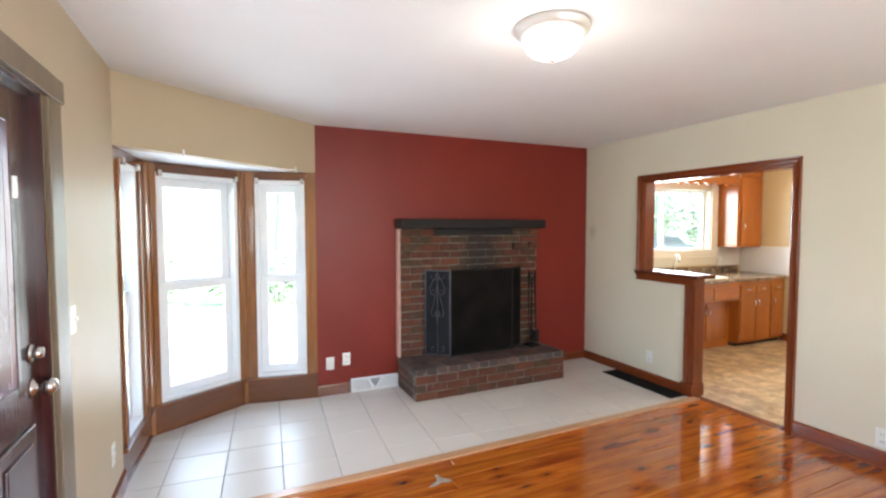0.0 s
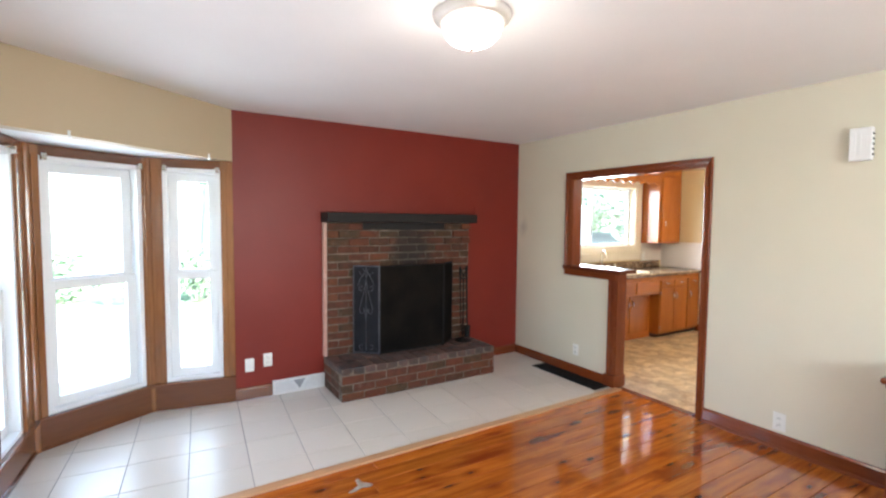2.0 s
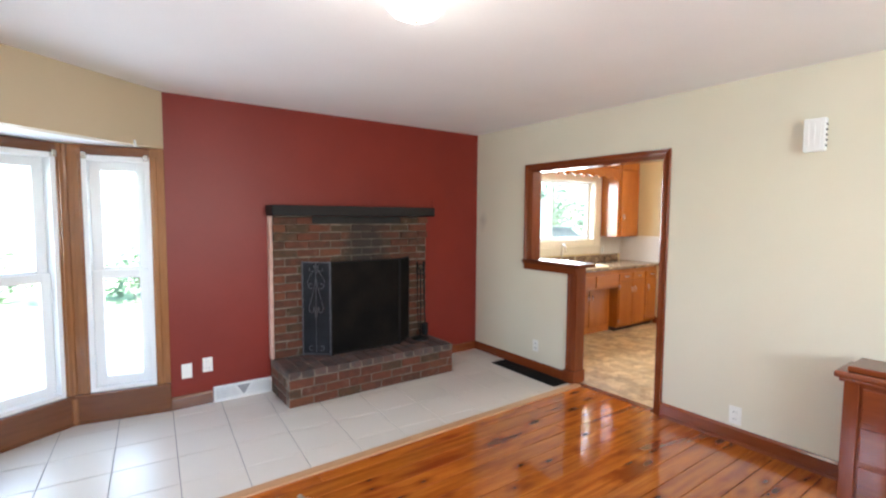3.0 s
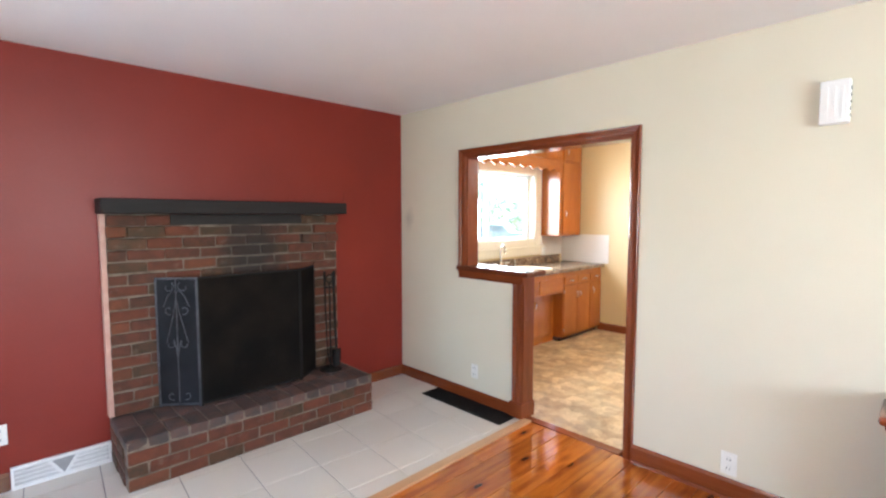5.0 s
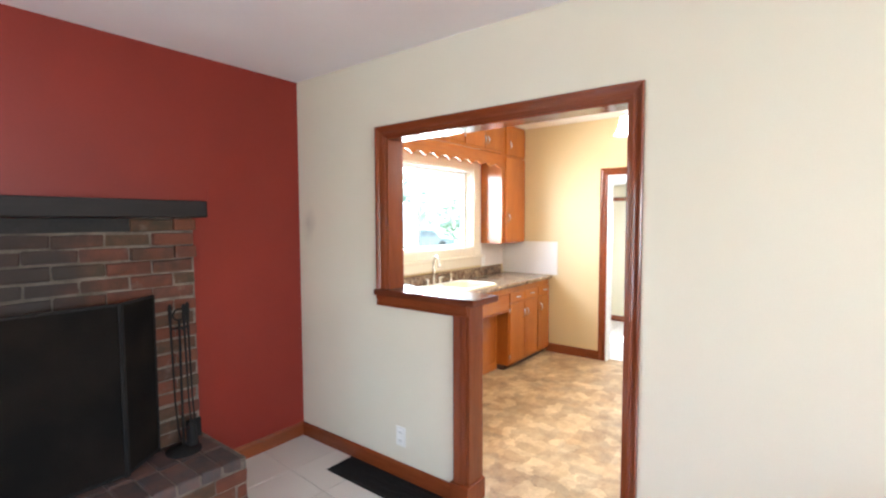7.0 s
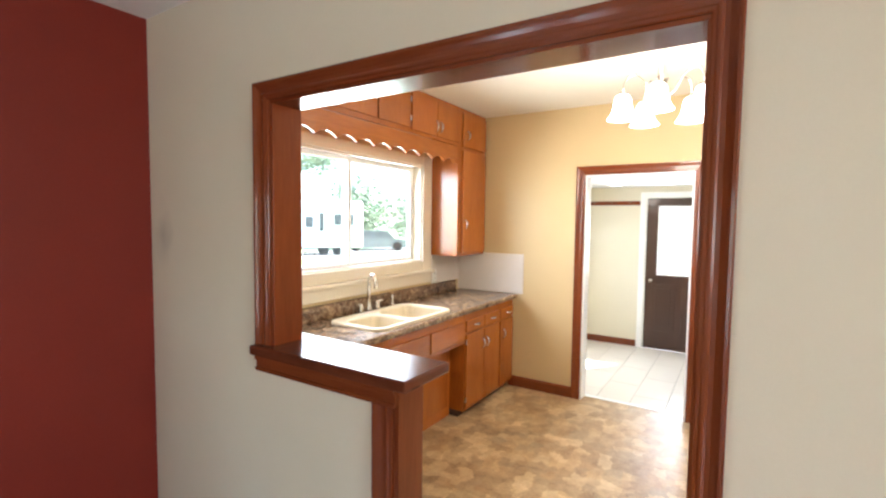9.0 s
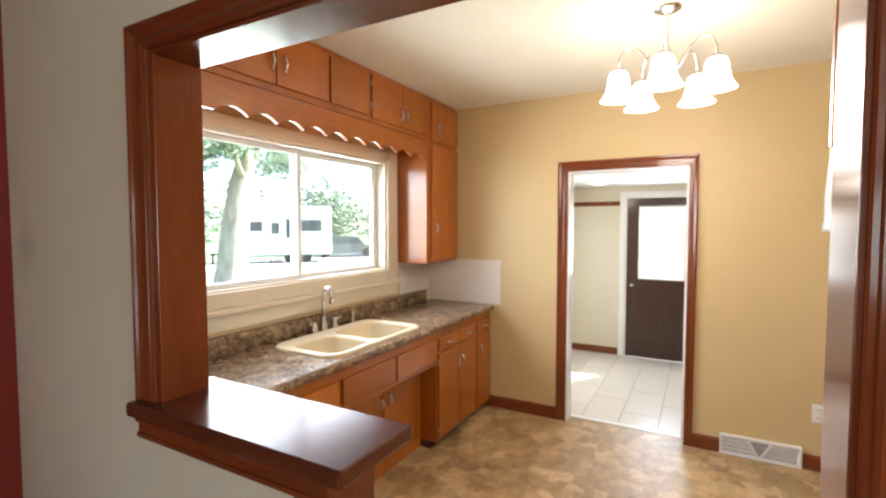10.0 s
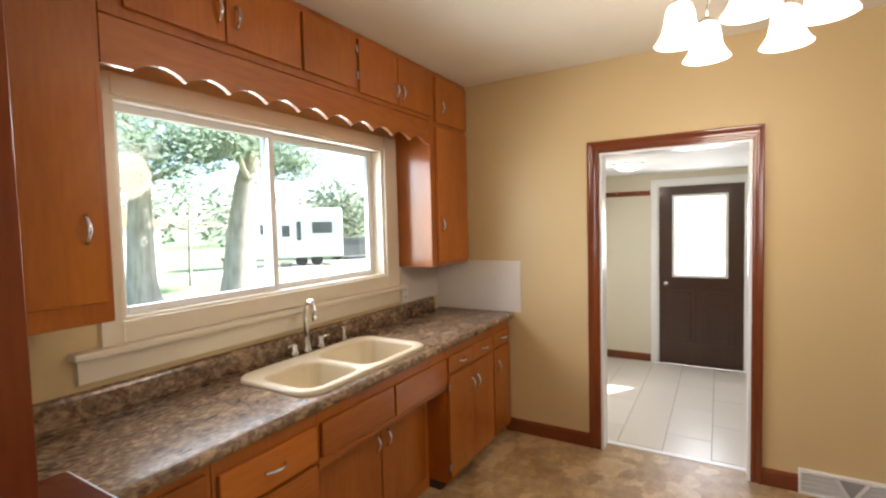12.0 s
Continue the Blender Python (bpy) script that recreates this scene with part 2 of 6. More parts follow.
def pine():
    m = mat("pine_floor", (0.50, 0.150, 0.016), (0.33, 0.078, 0.008), 0.10, 3.0, 30, 0.10, stretch=(0.5, 9, 1), coat=0.8, random=0.16, rough_var=0.05, spread=(0.38, 0.62))

    def stains(n, l, col):
        geo, obj = n.new("ShaderNodeNewGeometry"), n.new("ShaderNodeObjectInfo")
        shift = n.new("ShaderNodeVectorMath")
        shift.operation = "MULTIPLY_ADD"
        rnd = n.new("ShaderNodeCombineXYZ")
        l.new(obj.outputs["Random"], rnd.inputs[0])
        l.new(rnd.outputs[0], shift.inputs[0])
        shift.inputs[1].default_value = (9, 0, 0)
        l.new(geo.outputs["Position"], shift.inputs[2])

        def layer(col, kind, stretch, lo, hi, tone, amount, across=False):
            mp, tex, ramp, mx = n.new("ShaderNodeMapping"), n.new(kind), n.new("ShaderNodeValToRGB"), n.new("ShaderNodeMix")
            mp.inputs["Scale"].default_value = stretch
            l.new((geo.outputs["Position"] if across else shift.outputs[0]), mp.inputs[0])
            l.new(mp.outputs[0], tex.inputs["Vector"])
            tex.inputs["Scale"].default_value = 1.0
            if kind == "ShaderNodeTexNoise":
                tex.inputs["Detail"].default_value, tex.inputs["Distortion"].default_value = 7, 0.6
            e = ramp.color_ramp.elements
            e[0].position, e[1].position = lo, hi
            on, off = (amount, amount, amount, 1), (0, 0, 0, 1)
            e[0].color, e[1].color = (on, off) if kind == "ShaderNodeTexVoronoi" else (off, on)
            l.new(tex.outputs["Distance" if kind == "ShaderNodeTexVoronoi" else "Fac"], ramp.inputs[0])
            mx.data_type = "RGBA"
            l.new(ramp.outputs[0], mx.inputs["Factor"])
            l.new(col, mx.inputs["A"])
            mx.inputs["B"].default_value = (*tone, 1)
            return mx.outputs["Result"]
        col = layer(col, "ShaderNodeTexNoise", (1.6, 26, 1), 0.52, 0.72, (0.20, 0.034, 0.005), 0.6)
        col = layer(col, "ShaderNodeTexNoise", (1.5, 4.5, 1), 0.53, 0.68, (0.17, 0.022, 0.004), 0.8)
        col = layer(col, "ShaderNodeTexNoise", (0.7, 1.1, 1), 0.56, 0.70, (0.10, 0.013, 0.004), 0.6, True)
        col = layer(col, "ShaderNodeTexVoronoi", (3.4, 8.5, 0), 0.10, 0.34, (0.16, 0.026, 0.005), 0.75)
        return layer(col, "ShaderNodeTexVoronoi", (3.4, 8.5, 0), 0.07, 0.13, (0.035, 0.010, 0.004), 0.9)
    return tinted(m, stains)


PINE = pine()


def stone_vinyl():
    m = mat("stone_vinyl", (0.66, 0.47, 0.25), (0.24, 0.145, 0.065), 0.40, 15, 60, 0.12, spread=(0.36, 0.64), rough_var=0.1)

    def slabs(n, l, col):
        tc, wob = n.new("ShaderNodeTexCoord"), n.new("ShaderNodeTexNoise")
        wob.inputs["Scale"].default_value, wob.inputs["Detail"].default_value = 9, 6
        l.new(tc.outputs["Object"], wob.inputs["Vector"])
        for cell, rag, mixed in ((0.31, 0.08, 0.34), (0.155, 0.2, 0.3), (0.085, 0.2, 0.34)):
            va, snap, wn_, ramp, mx = n.new("ShaderNodeVectorMath"), n.new("ShaderNodeVectorMath"), n.new("ShaderNodeTexWhiteNoise"), n.new("ShaderNodeValToRGB"), n.new("ShaderNodeMix")
            va.operation, snap.operation = "MULTIPLY_ADD", "SNAP"
            l.new(wob.outputs["Color"], va.inputs[0])
            va.inputs[1].default_value = (rag, rag, 0.0)
            l.new(tc.outputs["Object"], va.inputs[2])
            l.new(va.outputs[0], snap.inputs[0])
            snap.inputs[1].default_value = (cell, cell, 10.0)
            l.new(snap.outputs[0], wn_.inputs["Vector"])
            e = ramp.color_ramp.elements
            e[0].color, e[1].color = (0.15, 0.088, 0.042, 1), (0.74, 0.56, 0.33, 1)
            for p, c in ((0.3, (0.34, 0.20, 0.085, 1)), (0.5, (0.25, 0.20, 0.13, 1)), (0.72, (0.52, 0.34, 0.16, 1))):
                e.new(p).color = c
            l.new(wn_.outputs["Value"], ramp.inputs[0])
            mx.data_type = "RGBA"
            mx.inputs["Factor"].default_value = mixed
            l.new(col, mx.inputs["A"])
            l.new(ramp.outputs[0], mx.inputs["B"])
            col = mx.outputs["Result"]
        return col
    return tinted(m, slabs)


VINYL = stone_vinyl()


def laminate():
    m = mat("marbled_laminate", (0.24, 0.145, 0.09), (0.085, 0.055, 0.042), 0.23, 30, 110, 0.05, spread=(0.42, 0.58), stretch=(0.9, 1.2, 1))

    def veins(n, l, col):
        tc, mp = n.new("ShaderNodeTexCoord"), n.new("ShaderNodeMapping")
        mp.inputs["Rotation"].default_value, mp.inputs["Scale"].default_value = (0, 0, 0.35), (0.85, 1.25, 1)
        l.new(tc.outputs["Object"], mp.inputs[0])
        for scale, twist, mixed, stops in (
                (10, 0.6, 0.80, ((0.38, (0.040, 0.023, 0.015)), (0.44, (0.21, 0.105, 0.05)), (0.48, (0.135, 0.098, 0.066)), (0.53, (0.36, 0.225, 0.12)), (0.57, (0.12, 0.06, 0.034)), (0.64, (0.52, 0.36, 0.20)))),
                (44, 0.4, 0.38, ((0.40, (0.03, 0.02, 0.016)), (0.47, (0.16, 0.10, 0.065)), (0.54, (0.27, 0.20, 0.135)), (0.62, (0.50, 0.39, 0.26))))):
            a, ramp, mx = n.new("ShaderNodeTexNoise"), n.new("ShaderNodeValToRGB"), n.new("ShaderNodeMix")
            a.inputs["Scale"].default_value, a.inputs["Detail"].default_value, a.inputs["Distortion"].default_value = scale, 9, twist
            l.new(mp.outputs[0], a.inputs["Vector"])
            e = ramp.color_ramp.elements
            e[0].position, e[0].color = stops[0][0], (*stops[0][1], 1)
            e[1].position, e[1].color = stops[-1][0], (*stops[-1][1], 1)
            for p, c in stops[1:-1]:
                e.new(p).color = (*c, 1)
            l.new(a.outputs["Fac"], ramp.inputs[0])
            mx.data_type = "RGBA"
            mx.inputs["Factor"].default_value = mixed
            l.new(col, mx.inputs["A"])
            l.new(ramp.outputs[0], mx.inputs["B"])
            col = mx.outputs["Result"]
        return col
    return tinted(m, veins)


LAMINATE = laminate()


def brick_material():
    m = mat("brick", (0.125, 0.034, 0.013), (0.036, 0.020, 0.011), 0.82, 14, 130, 1.0, random=0.15, spread=(0.4, 0.6))

    def vary(n, l, col):
        info = n.new("ShaderNodeObjectInfo")
        r = n.new("ShaderNodeValToRGB")
        e = r.color_ramp.elements
        r.color_ramp.interpolation = "CONSTANT"
        e[0].color, e[1].color = (0.135, 0.033, 0.011, 1), (0.034, 0.023, 0.011, 1)
        for p, c in ((0.16, (0.058, 0.036, 0.013, 1)), (0.3, (0.105, 0.027, 0.010, 1)), (0.46, (0.066, 0.024, 0.010, 1)), (0.6, (0.150, 0.044, 0.014, 1)), (0.74, (0.048, 0.031, 0.012, 1)), (0.86, (0.085, 0.025, 0.011, 1))):
            e.new(p).color = c
        l.new(info.outputs["Random"], r.inputs[0])
        mx = n.new("ShaderNodeMix")
        mx.data_type = "RGBA"
        mx.inputs["Factor"].default_value = 0.58
        l.new(col, mx.inputs["A"])
        l.new(r.outputs[0], mx.inputs["B"])
        geo, ns, rb, m2 = n.new("ShaderNodeNewGeometry"), n.new("ShaderNodeTexNoise"), n.new("ShaderNodeValToRGB"), n.new("ShaderNodeMix")
        ns.inputs["Scale"].default_value, ns.inputs["Detail"].default_value = 13, 9
        l.new(geo.outputs["Position"], ns.inputs["Vector"])
        rb.color_ramp.elements[0].position, rb.color_ramp.elements[1].position = 0.60, 0.80
        rb.color_ramp.elements[1].color = (0.45, 0.45, 0.45, 1)
        l.new(ns.outputs["Fac"], rb.inputs[0])
        m2.data_type = "RGBA"
        l.new(rb.outputs[0], m2.inputs["Factor"])
        l.new(mx.outputs["Result"], m2.inputs["A"])
        m2.inputs["B"].default_value = (0.20, 0.165, 0.14, 1)
        return m2.outputs["Result"]
    return tinted(m, vary)


def sooted(m, depth=0.97):
    """Smoke stain above the firebox's mouth, on the bricks there."""
    def blotch(n, l, col):
        geo, sub, ns = n.new("ShaderNodeNewGeometry"), n.new("ShaderNodeVectorMath"), n.new("ShaderNodeTexNoise")
        sub.operation = "SUBTRACT"
        sub.inputs[1].default_value = (2.0, 3.9, 1.24)
        l.new(geo.outputs["Position"], sub.inputs[0])
        sc = n.new("ShaderNodeVectorMath")
        sc.operation = "MULTIPLY"
        sc.inputs[1].default_value = (2.1, 1, 1.0)
        l.new(sub.outputs[0], sc.inputs[0])
        ln = n.new("ShaderNodeVectorMath")
        ln.operation = "LENGTH"
        l.new(sc.outputs[0], ln.inputs[0])
        ns.inputs["Scale"].default_value, ns.inputs["Detail"].default_value = 6, 7
        l.new(geo.outputs["Position"], ns.inputs["Vector"])
        ad = n.new("ShaderNodeMath")
        ad.operation = "MULTIPLY_ADD"
        l.new(ns.outputs["Fac"], ad.inputs[0])
        ad.inputs[1].default_value = 0.7
        l.new(ln.outputs["Value"], ad.inputs[2])
        r = n.new("ShaderNodeValToRGB")
        r.color_ramp.elements[0].position, r.color_ramp.elements[1].position = 0.46, 1.15
        r.color_ramp.elements[0].color, r.color_ramp.elements[1].color = (depth, depth, depth, 1), (0, 0, 0, 1)
        r.color_ramp.interpolation = "EASE"
        mr = n.new("ShaderNodeMath")
        mr.operation = "DIVIDE"
        l.new(ad.outputs[0], mr.inputs[0])
        mr.inputs[1].default_value = 1.0
        l.new(mr.outputs[0], r.inputs[0])
        mx = n.new("ShaderNodeMix")
        mx.data_type = "RGBA"
        l.new(r.outputs[0], mx.inputs["Factor"])
        l.new(col, mx.inputs["A"])
        mx.inputs["B"].default_value = (0.022, 0.015, 0.011, 1)
        return mx.outputs["Result"]
    return tinted(m, blotch)


def greyed(m, centre, size, depth):
    """Mixes a ragged grey patch into the colour of painted plaster."""
    def blotch(n, l, col):
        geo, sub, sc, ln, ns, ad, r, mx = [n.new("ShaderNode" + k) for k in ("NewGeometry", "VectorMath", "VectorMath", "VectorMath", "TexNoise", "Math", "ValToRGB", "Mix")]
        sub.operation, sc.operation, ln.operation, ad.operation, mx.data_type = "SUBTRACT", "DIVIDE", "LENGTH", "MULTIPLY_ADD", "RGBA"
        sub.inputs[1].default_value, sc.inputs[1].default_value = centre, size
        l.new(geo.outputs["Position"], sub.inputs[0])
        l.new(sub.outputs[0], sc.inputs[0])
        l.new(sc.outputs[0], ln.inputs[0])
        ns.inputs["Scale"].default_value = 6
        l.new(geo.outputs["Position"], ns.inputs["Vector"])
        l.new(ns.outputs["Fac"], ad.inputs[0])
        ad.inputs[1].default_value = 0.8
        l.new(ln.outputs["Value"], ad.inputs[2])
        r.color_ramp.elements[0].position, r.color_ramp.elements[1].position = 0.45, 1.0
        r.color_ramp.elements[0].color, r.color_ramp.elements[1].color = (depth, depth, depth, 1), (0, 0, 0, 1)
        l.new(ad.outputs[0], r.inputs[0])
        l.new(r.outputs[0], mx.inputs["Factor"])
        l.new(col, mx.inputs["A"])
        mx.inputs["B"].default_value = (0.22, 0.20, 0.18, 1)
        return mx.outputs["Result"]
    return tinted(m, blotch)


greyed(CREAM, (3.42, 3.86, 1.47), (1.0, 0.13, 0.26), 0.45)
BRICK = sooted(brick_material())
BRICK_TOP = mat("hearth_brick_top", (0.105, 0.05, 0.036), (0.048, 0.04, 0.038), 0.7, 9, 120, 0.7, random=0.3, spread=(0.38, 0.62))
sooted(MORTAR, 0.55)

# ---- builders ----
ROOT = {}


def thing(name, loc, label, category, group="", kind=""):
    """An Empty at a thing's base, to which its parts are given."""
    ob = new(name)
    ob.empty_display_size = 0.05
    ob.location = loc
    ROOT[ob.name] = Vector(loc)
    return tagged(ob, label, category, group, kind)


def part(name, bm, material, parent=None, label="", smooth=False):
    """Links a bmesh, built in the world's metres, as one mesh under a thing or a part."""
    base = ROOT.get(parent.name, Vector()) if parent else Vector()
    me = bpy.data.meshes.new(name)
    bmesh.ops.recalc_face_normals(bm, faces=bm.faces)
    if base.length:
        bmesh.ops.translate(bm, verts=bm.verts, vec=-base)
    if smooth:
        for f in bm.faces:
            f.smooth = True
    bm.to_mesh(me)
    bm.free()
    me.materials.append(material)
    ob = new(name, me)
    if parent:
        ob.parent = parent
        ROOT[ob.name] = base
    return tagged(ob, label) if label else ob


def structure(name, bm, material, label="", category=""):
    return tagged(part(name, bm, material), label, category, kind="structure")


def box(bm, x0, x1, y0, y1, z0, z1, bevel=0.0, m=None):
    vs = [bm.verts.new((x, y, z)) for x in (x0, x1) for y in (y0, y1) for z in (z0, z1)]
    fs = [bm.faces.new([vs[i] for i in q]) for q in ((0, 1, 3, 2), (4, 6, 7, 5), (0, 4, 5, 1), (2, 3, 7, 6), (0, 2, 6, 4), (1, 5, 7, 3))]
    out = vs
    if bevel:
        es = list({e for f in fs for e in f.edges})
        r = bmesh.ops.bevel(bm, geom=es, offset=bevel, segments=2, affect="EDGES", profile=0.5)
        out = list({v for f in r["faces"] for v in f.verts} | {v for v in vs if v.is_valid})
    if m is not None:
        bmesh.ops.transform(bm, matrix=m, verts=out)
    return bm


def boxes(*rows, bevel=0.0, m=None):
    bm = bmesh.new()
    for r in rows:
        box(bm, *r, bevel=bevel, m=m)
    return bm


def tube(bm, pts, r, n=8, closed=False):
    """A round bar along points; r a number or one per point."""
    pts = [Vector(p) for p in pts]
    rs = r if isinstance(r, (list, tuple)) else [r] * len(pts)
    up = None
    rings = []
    for i, p in enumerate(pts):
        a, b = pts[max(i - 1, 0)], pts[min(i + 1, len(pts) - 1)]
        d = (b - a).normalized()
        if up is None:
            up = d.orthogonal().normalized()
        side = d.cross(up)
        side = side.normalized() if side.length > 1e-5 else d.orthogonal().normalized()
        up = side.cross(d).normalized()
        rings.append([bm.verts.new(p + rs[i] * (math.cos(k * math.tau / n) * side + math.sin(k * math.tau / n) * up)) for k in range(n)])
    for a, b in zip(rings, rings[1:]):
        for k in range(n):
            bm.faces.new((a[k], a[(k + 1) % n], b[(k + 1) % n], b[k]))
    bm.faces.new(rings[0])
    bm.faces.new(rings[-1][::-1])
    return bm


def lathe(bm, profile, centre, n=24, m=None):
    """Turns (radius, height) pairs about an upright axis through centre."""
    rings, made = [], []
    for r, z in profile:
        ring = [bm.verts.new((centre[0] + max(r, 1e-4) * math.cos(k * math.tau / n), centre[1] + max(r, 1e-4) * math.sin(k * math.tau / n), centre[2] + z)) for k in range(n)]
        rings.append(ring)
        made += ring
    for a, b in zip(rings, rings[1:]):
        for k in range(n):
            bm.faces.new((a[k], a[(k + 1) % n], b[(k + 1) % n], b[k]))
    if m is not None:
        bmesh.ops.transform(bm, matrix=m, verts=made)
    return bm


def prism(bm, outline, lift, m=None):
    """A flat outline of 3D points, drawn out along the vector lift."""
    a = [bm.verts.new(p) for p in outline]
    b = [bm.verts.new(Vector(p) + Vector(lift)) for p in outline]
    bm.faces.new(a)
    bm.faces.new(b[::-1])
    for i in range(len(a)):
        j = (i + 1) % len(a)
        bm.faces.new((a[i], a[j], b[j], b[i]))
    if m is not None:
        bmesh.ops.transform(bm, matrix=m, verts=a + b)
    return bm


def frame_of(p0, p1):
    """A wall's own frame: x along it from p0 to p1, y outward to its left, z up."""
    u = (Vector((*p1, 0)) - Vector((*p0, 0))).normalized()
    return Matrix(((u.x, -u.y, 0, p0[0]), (u.y, u.x, 0, p0[1]), (0, 0, 1, 0), (0, 0, 0, 1)))

# ---- large structure ----
LX, RX, RY, BACK, CEIL_Z = -0.92, 3.42, 3.96, BACK_Y, 2.42   # living room
KX0, KX1, KY, KBACK, KCEIL = 3.54, 6.40, 4.10, -1.0, 2.54  # kitchen
MX, MZ, MCEIL = 9.10, -0.13, 2.04                          # back entry
A, B, D, E = (-0.92, 2.94), (-0.87, 3.65), (-0.22, 4.05), (0.37, 3.95)

subfloor = structure("floor_living", boxes((LX, RX + 0.06, BACK, 2.47, -0.12, -0.022)), GAP, "orange pine plank floor with glossy varnish", "floor")
bm = bmesh.new()
prism(bm, [(LX, 2.47, -0.12), (RX - 0.0, 2.47, -0.12), (RX, RY, -0.12), (E[0], E[1] + 0.01, -0.12), (*D, -0.12), (*B, -0.12), (LX, A[1], -0.12)], (0, 0, 0.116))
tile_bed = structure("floor_tiled", bm, GROUT, "white square ceramic floor tiles with grey grout", "floor")
structure("floor_kitchen", boxes((RX + 0.06, 6.53, KBACK, KY, -0.12, 0.0)), VINYL, "tan and brown mottled stone-look vinyl floor", "floor")
entry_bed = structure("floor_entry", boxes((6.53, MX, 1.0, 3.8, MZ - 0.1, MZ - 0.004)), GROUT, "pale tiled floor of the back entry", "floor")

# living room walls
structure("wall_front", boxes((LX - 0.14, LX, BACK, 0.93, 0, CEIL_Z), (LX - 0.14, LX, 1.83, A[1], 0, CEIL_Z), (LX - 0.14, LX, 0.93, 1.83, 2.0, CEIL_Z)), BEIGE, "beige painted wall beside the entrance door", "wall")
structure("wall_fireplace", boxes((E[0], RX, RY, RY + 0.14, 0, CEIL_Z)), RED, "dark red painted accent wall behind the fireplace", "wall")
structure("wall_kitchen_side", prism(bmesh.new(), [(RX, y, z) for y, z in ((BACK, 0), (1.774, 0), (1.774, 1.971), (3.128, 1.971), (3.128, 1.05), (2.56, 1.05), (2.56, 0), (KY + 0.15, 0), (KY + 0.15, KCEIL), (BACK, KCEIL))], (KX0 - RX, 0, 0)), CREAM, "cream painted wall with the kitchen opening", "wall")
structure("wall_rear", boxes((LX - 0.14, 0.25, BACK - 0.14, BACK, 0, CEIL_Z), (2.35, RX, BACK - 0.14, BACK, 0, CEIL_Z), (0.25, 2.35, BACK - 0.14, BACK, 0, 0.88), (0.25, 2.35, BACK - 0.14, BACK, 2.02, CEIL_Z)), CREAM, "cream painted rear wall", "wall")
structure("ceiling_living", boxes((LX - 0.14, RX, BACK, RY + 0.14, CEIL_Z, CEIL_Z + 0.06)), CEIL, "white painted ceiling", "ceiling")
# Unseen window, added as an opening for the fill lamp behind it
rw = thing("window_6", (1.3, BACK, 0.88), "white framed window added in the unseen rear wall for fill light", "window", kind="structure")
part("window_frame", boxes((0.25, 0.31, BACK - 0.1, BACK + 0.015, 0.88, 2.02), (2.29, 2.35, BACK - 0.1, BACK + 0.015, 0.88, 2.02), (0.31, 2.29, BACK - 0.1, BACK + 0.015, 1.96, 2.02), (0.31, 2.29, BACK - 0.1, BACK + 0.015, 0.88, 0.94), (1.27, 1.33, BACK - 0.1, BACK + 0.01, 0.94, 1.96)), WHITE, rw)
# the bay: a dropped soffit on the chord, then three window walls
m = frame_of(A, E)
chord = (Vector(E) - Vector(A)).length
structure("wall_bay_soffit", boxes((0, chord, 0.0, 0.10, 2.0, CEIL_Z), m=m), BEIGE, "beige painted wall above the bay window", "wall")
bm = bmesh.new()
prism(bm, [(*p, 2.004) for p in ((A[0] - 0.15, A[1] + 0.12), (B[0] - 0.15, B[1] + 0.1), (D[0] - 0.05, D[1] + 0.15), (E[0] + 0.02, E[1] + 0.16), (E[0], E[1] + 0.02), (A[0] + 0.0, A[1] + 0.02))], (0, 0, 0.05))
structure("ceiling_bay", bm, CEIL, "white painted board ceiling of the bay", "ceiling")


def sash(parent, m, u0, u1, z0, z1, y, w=0.045, lower=0.0):
    """One sash of white vinyl with its pane, in a wall's own frame."""
    b = w + lower
    s = part("sash", boxes((u0, u0 + w, y, y + 0.03, z0, z1), (u1 - w, u1, y, y + 0.03, z0, z1), (u0 + w, u1 - w, y, y + 0.03, z1 - w, z1), (u0 + w, u1 - w, y, y + 0.03, z0, z0 + b), bevel=0.003, m=m), VINYL_W, parent)
    p = part("pane", boxes((u0 + w - 0.005, u1 - w + 0.005, y + 0.012, y + 0.016, z0 + b - 0.005, z1 - w + 0.005), m=m), GLASS, s)
    p.visible_shadow = False


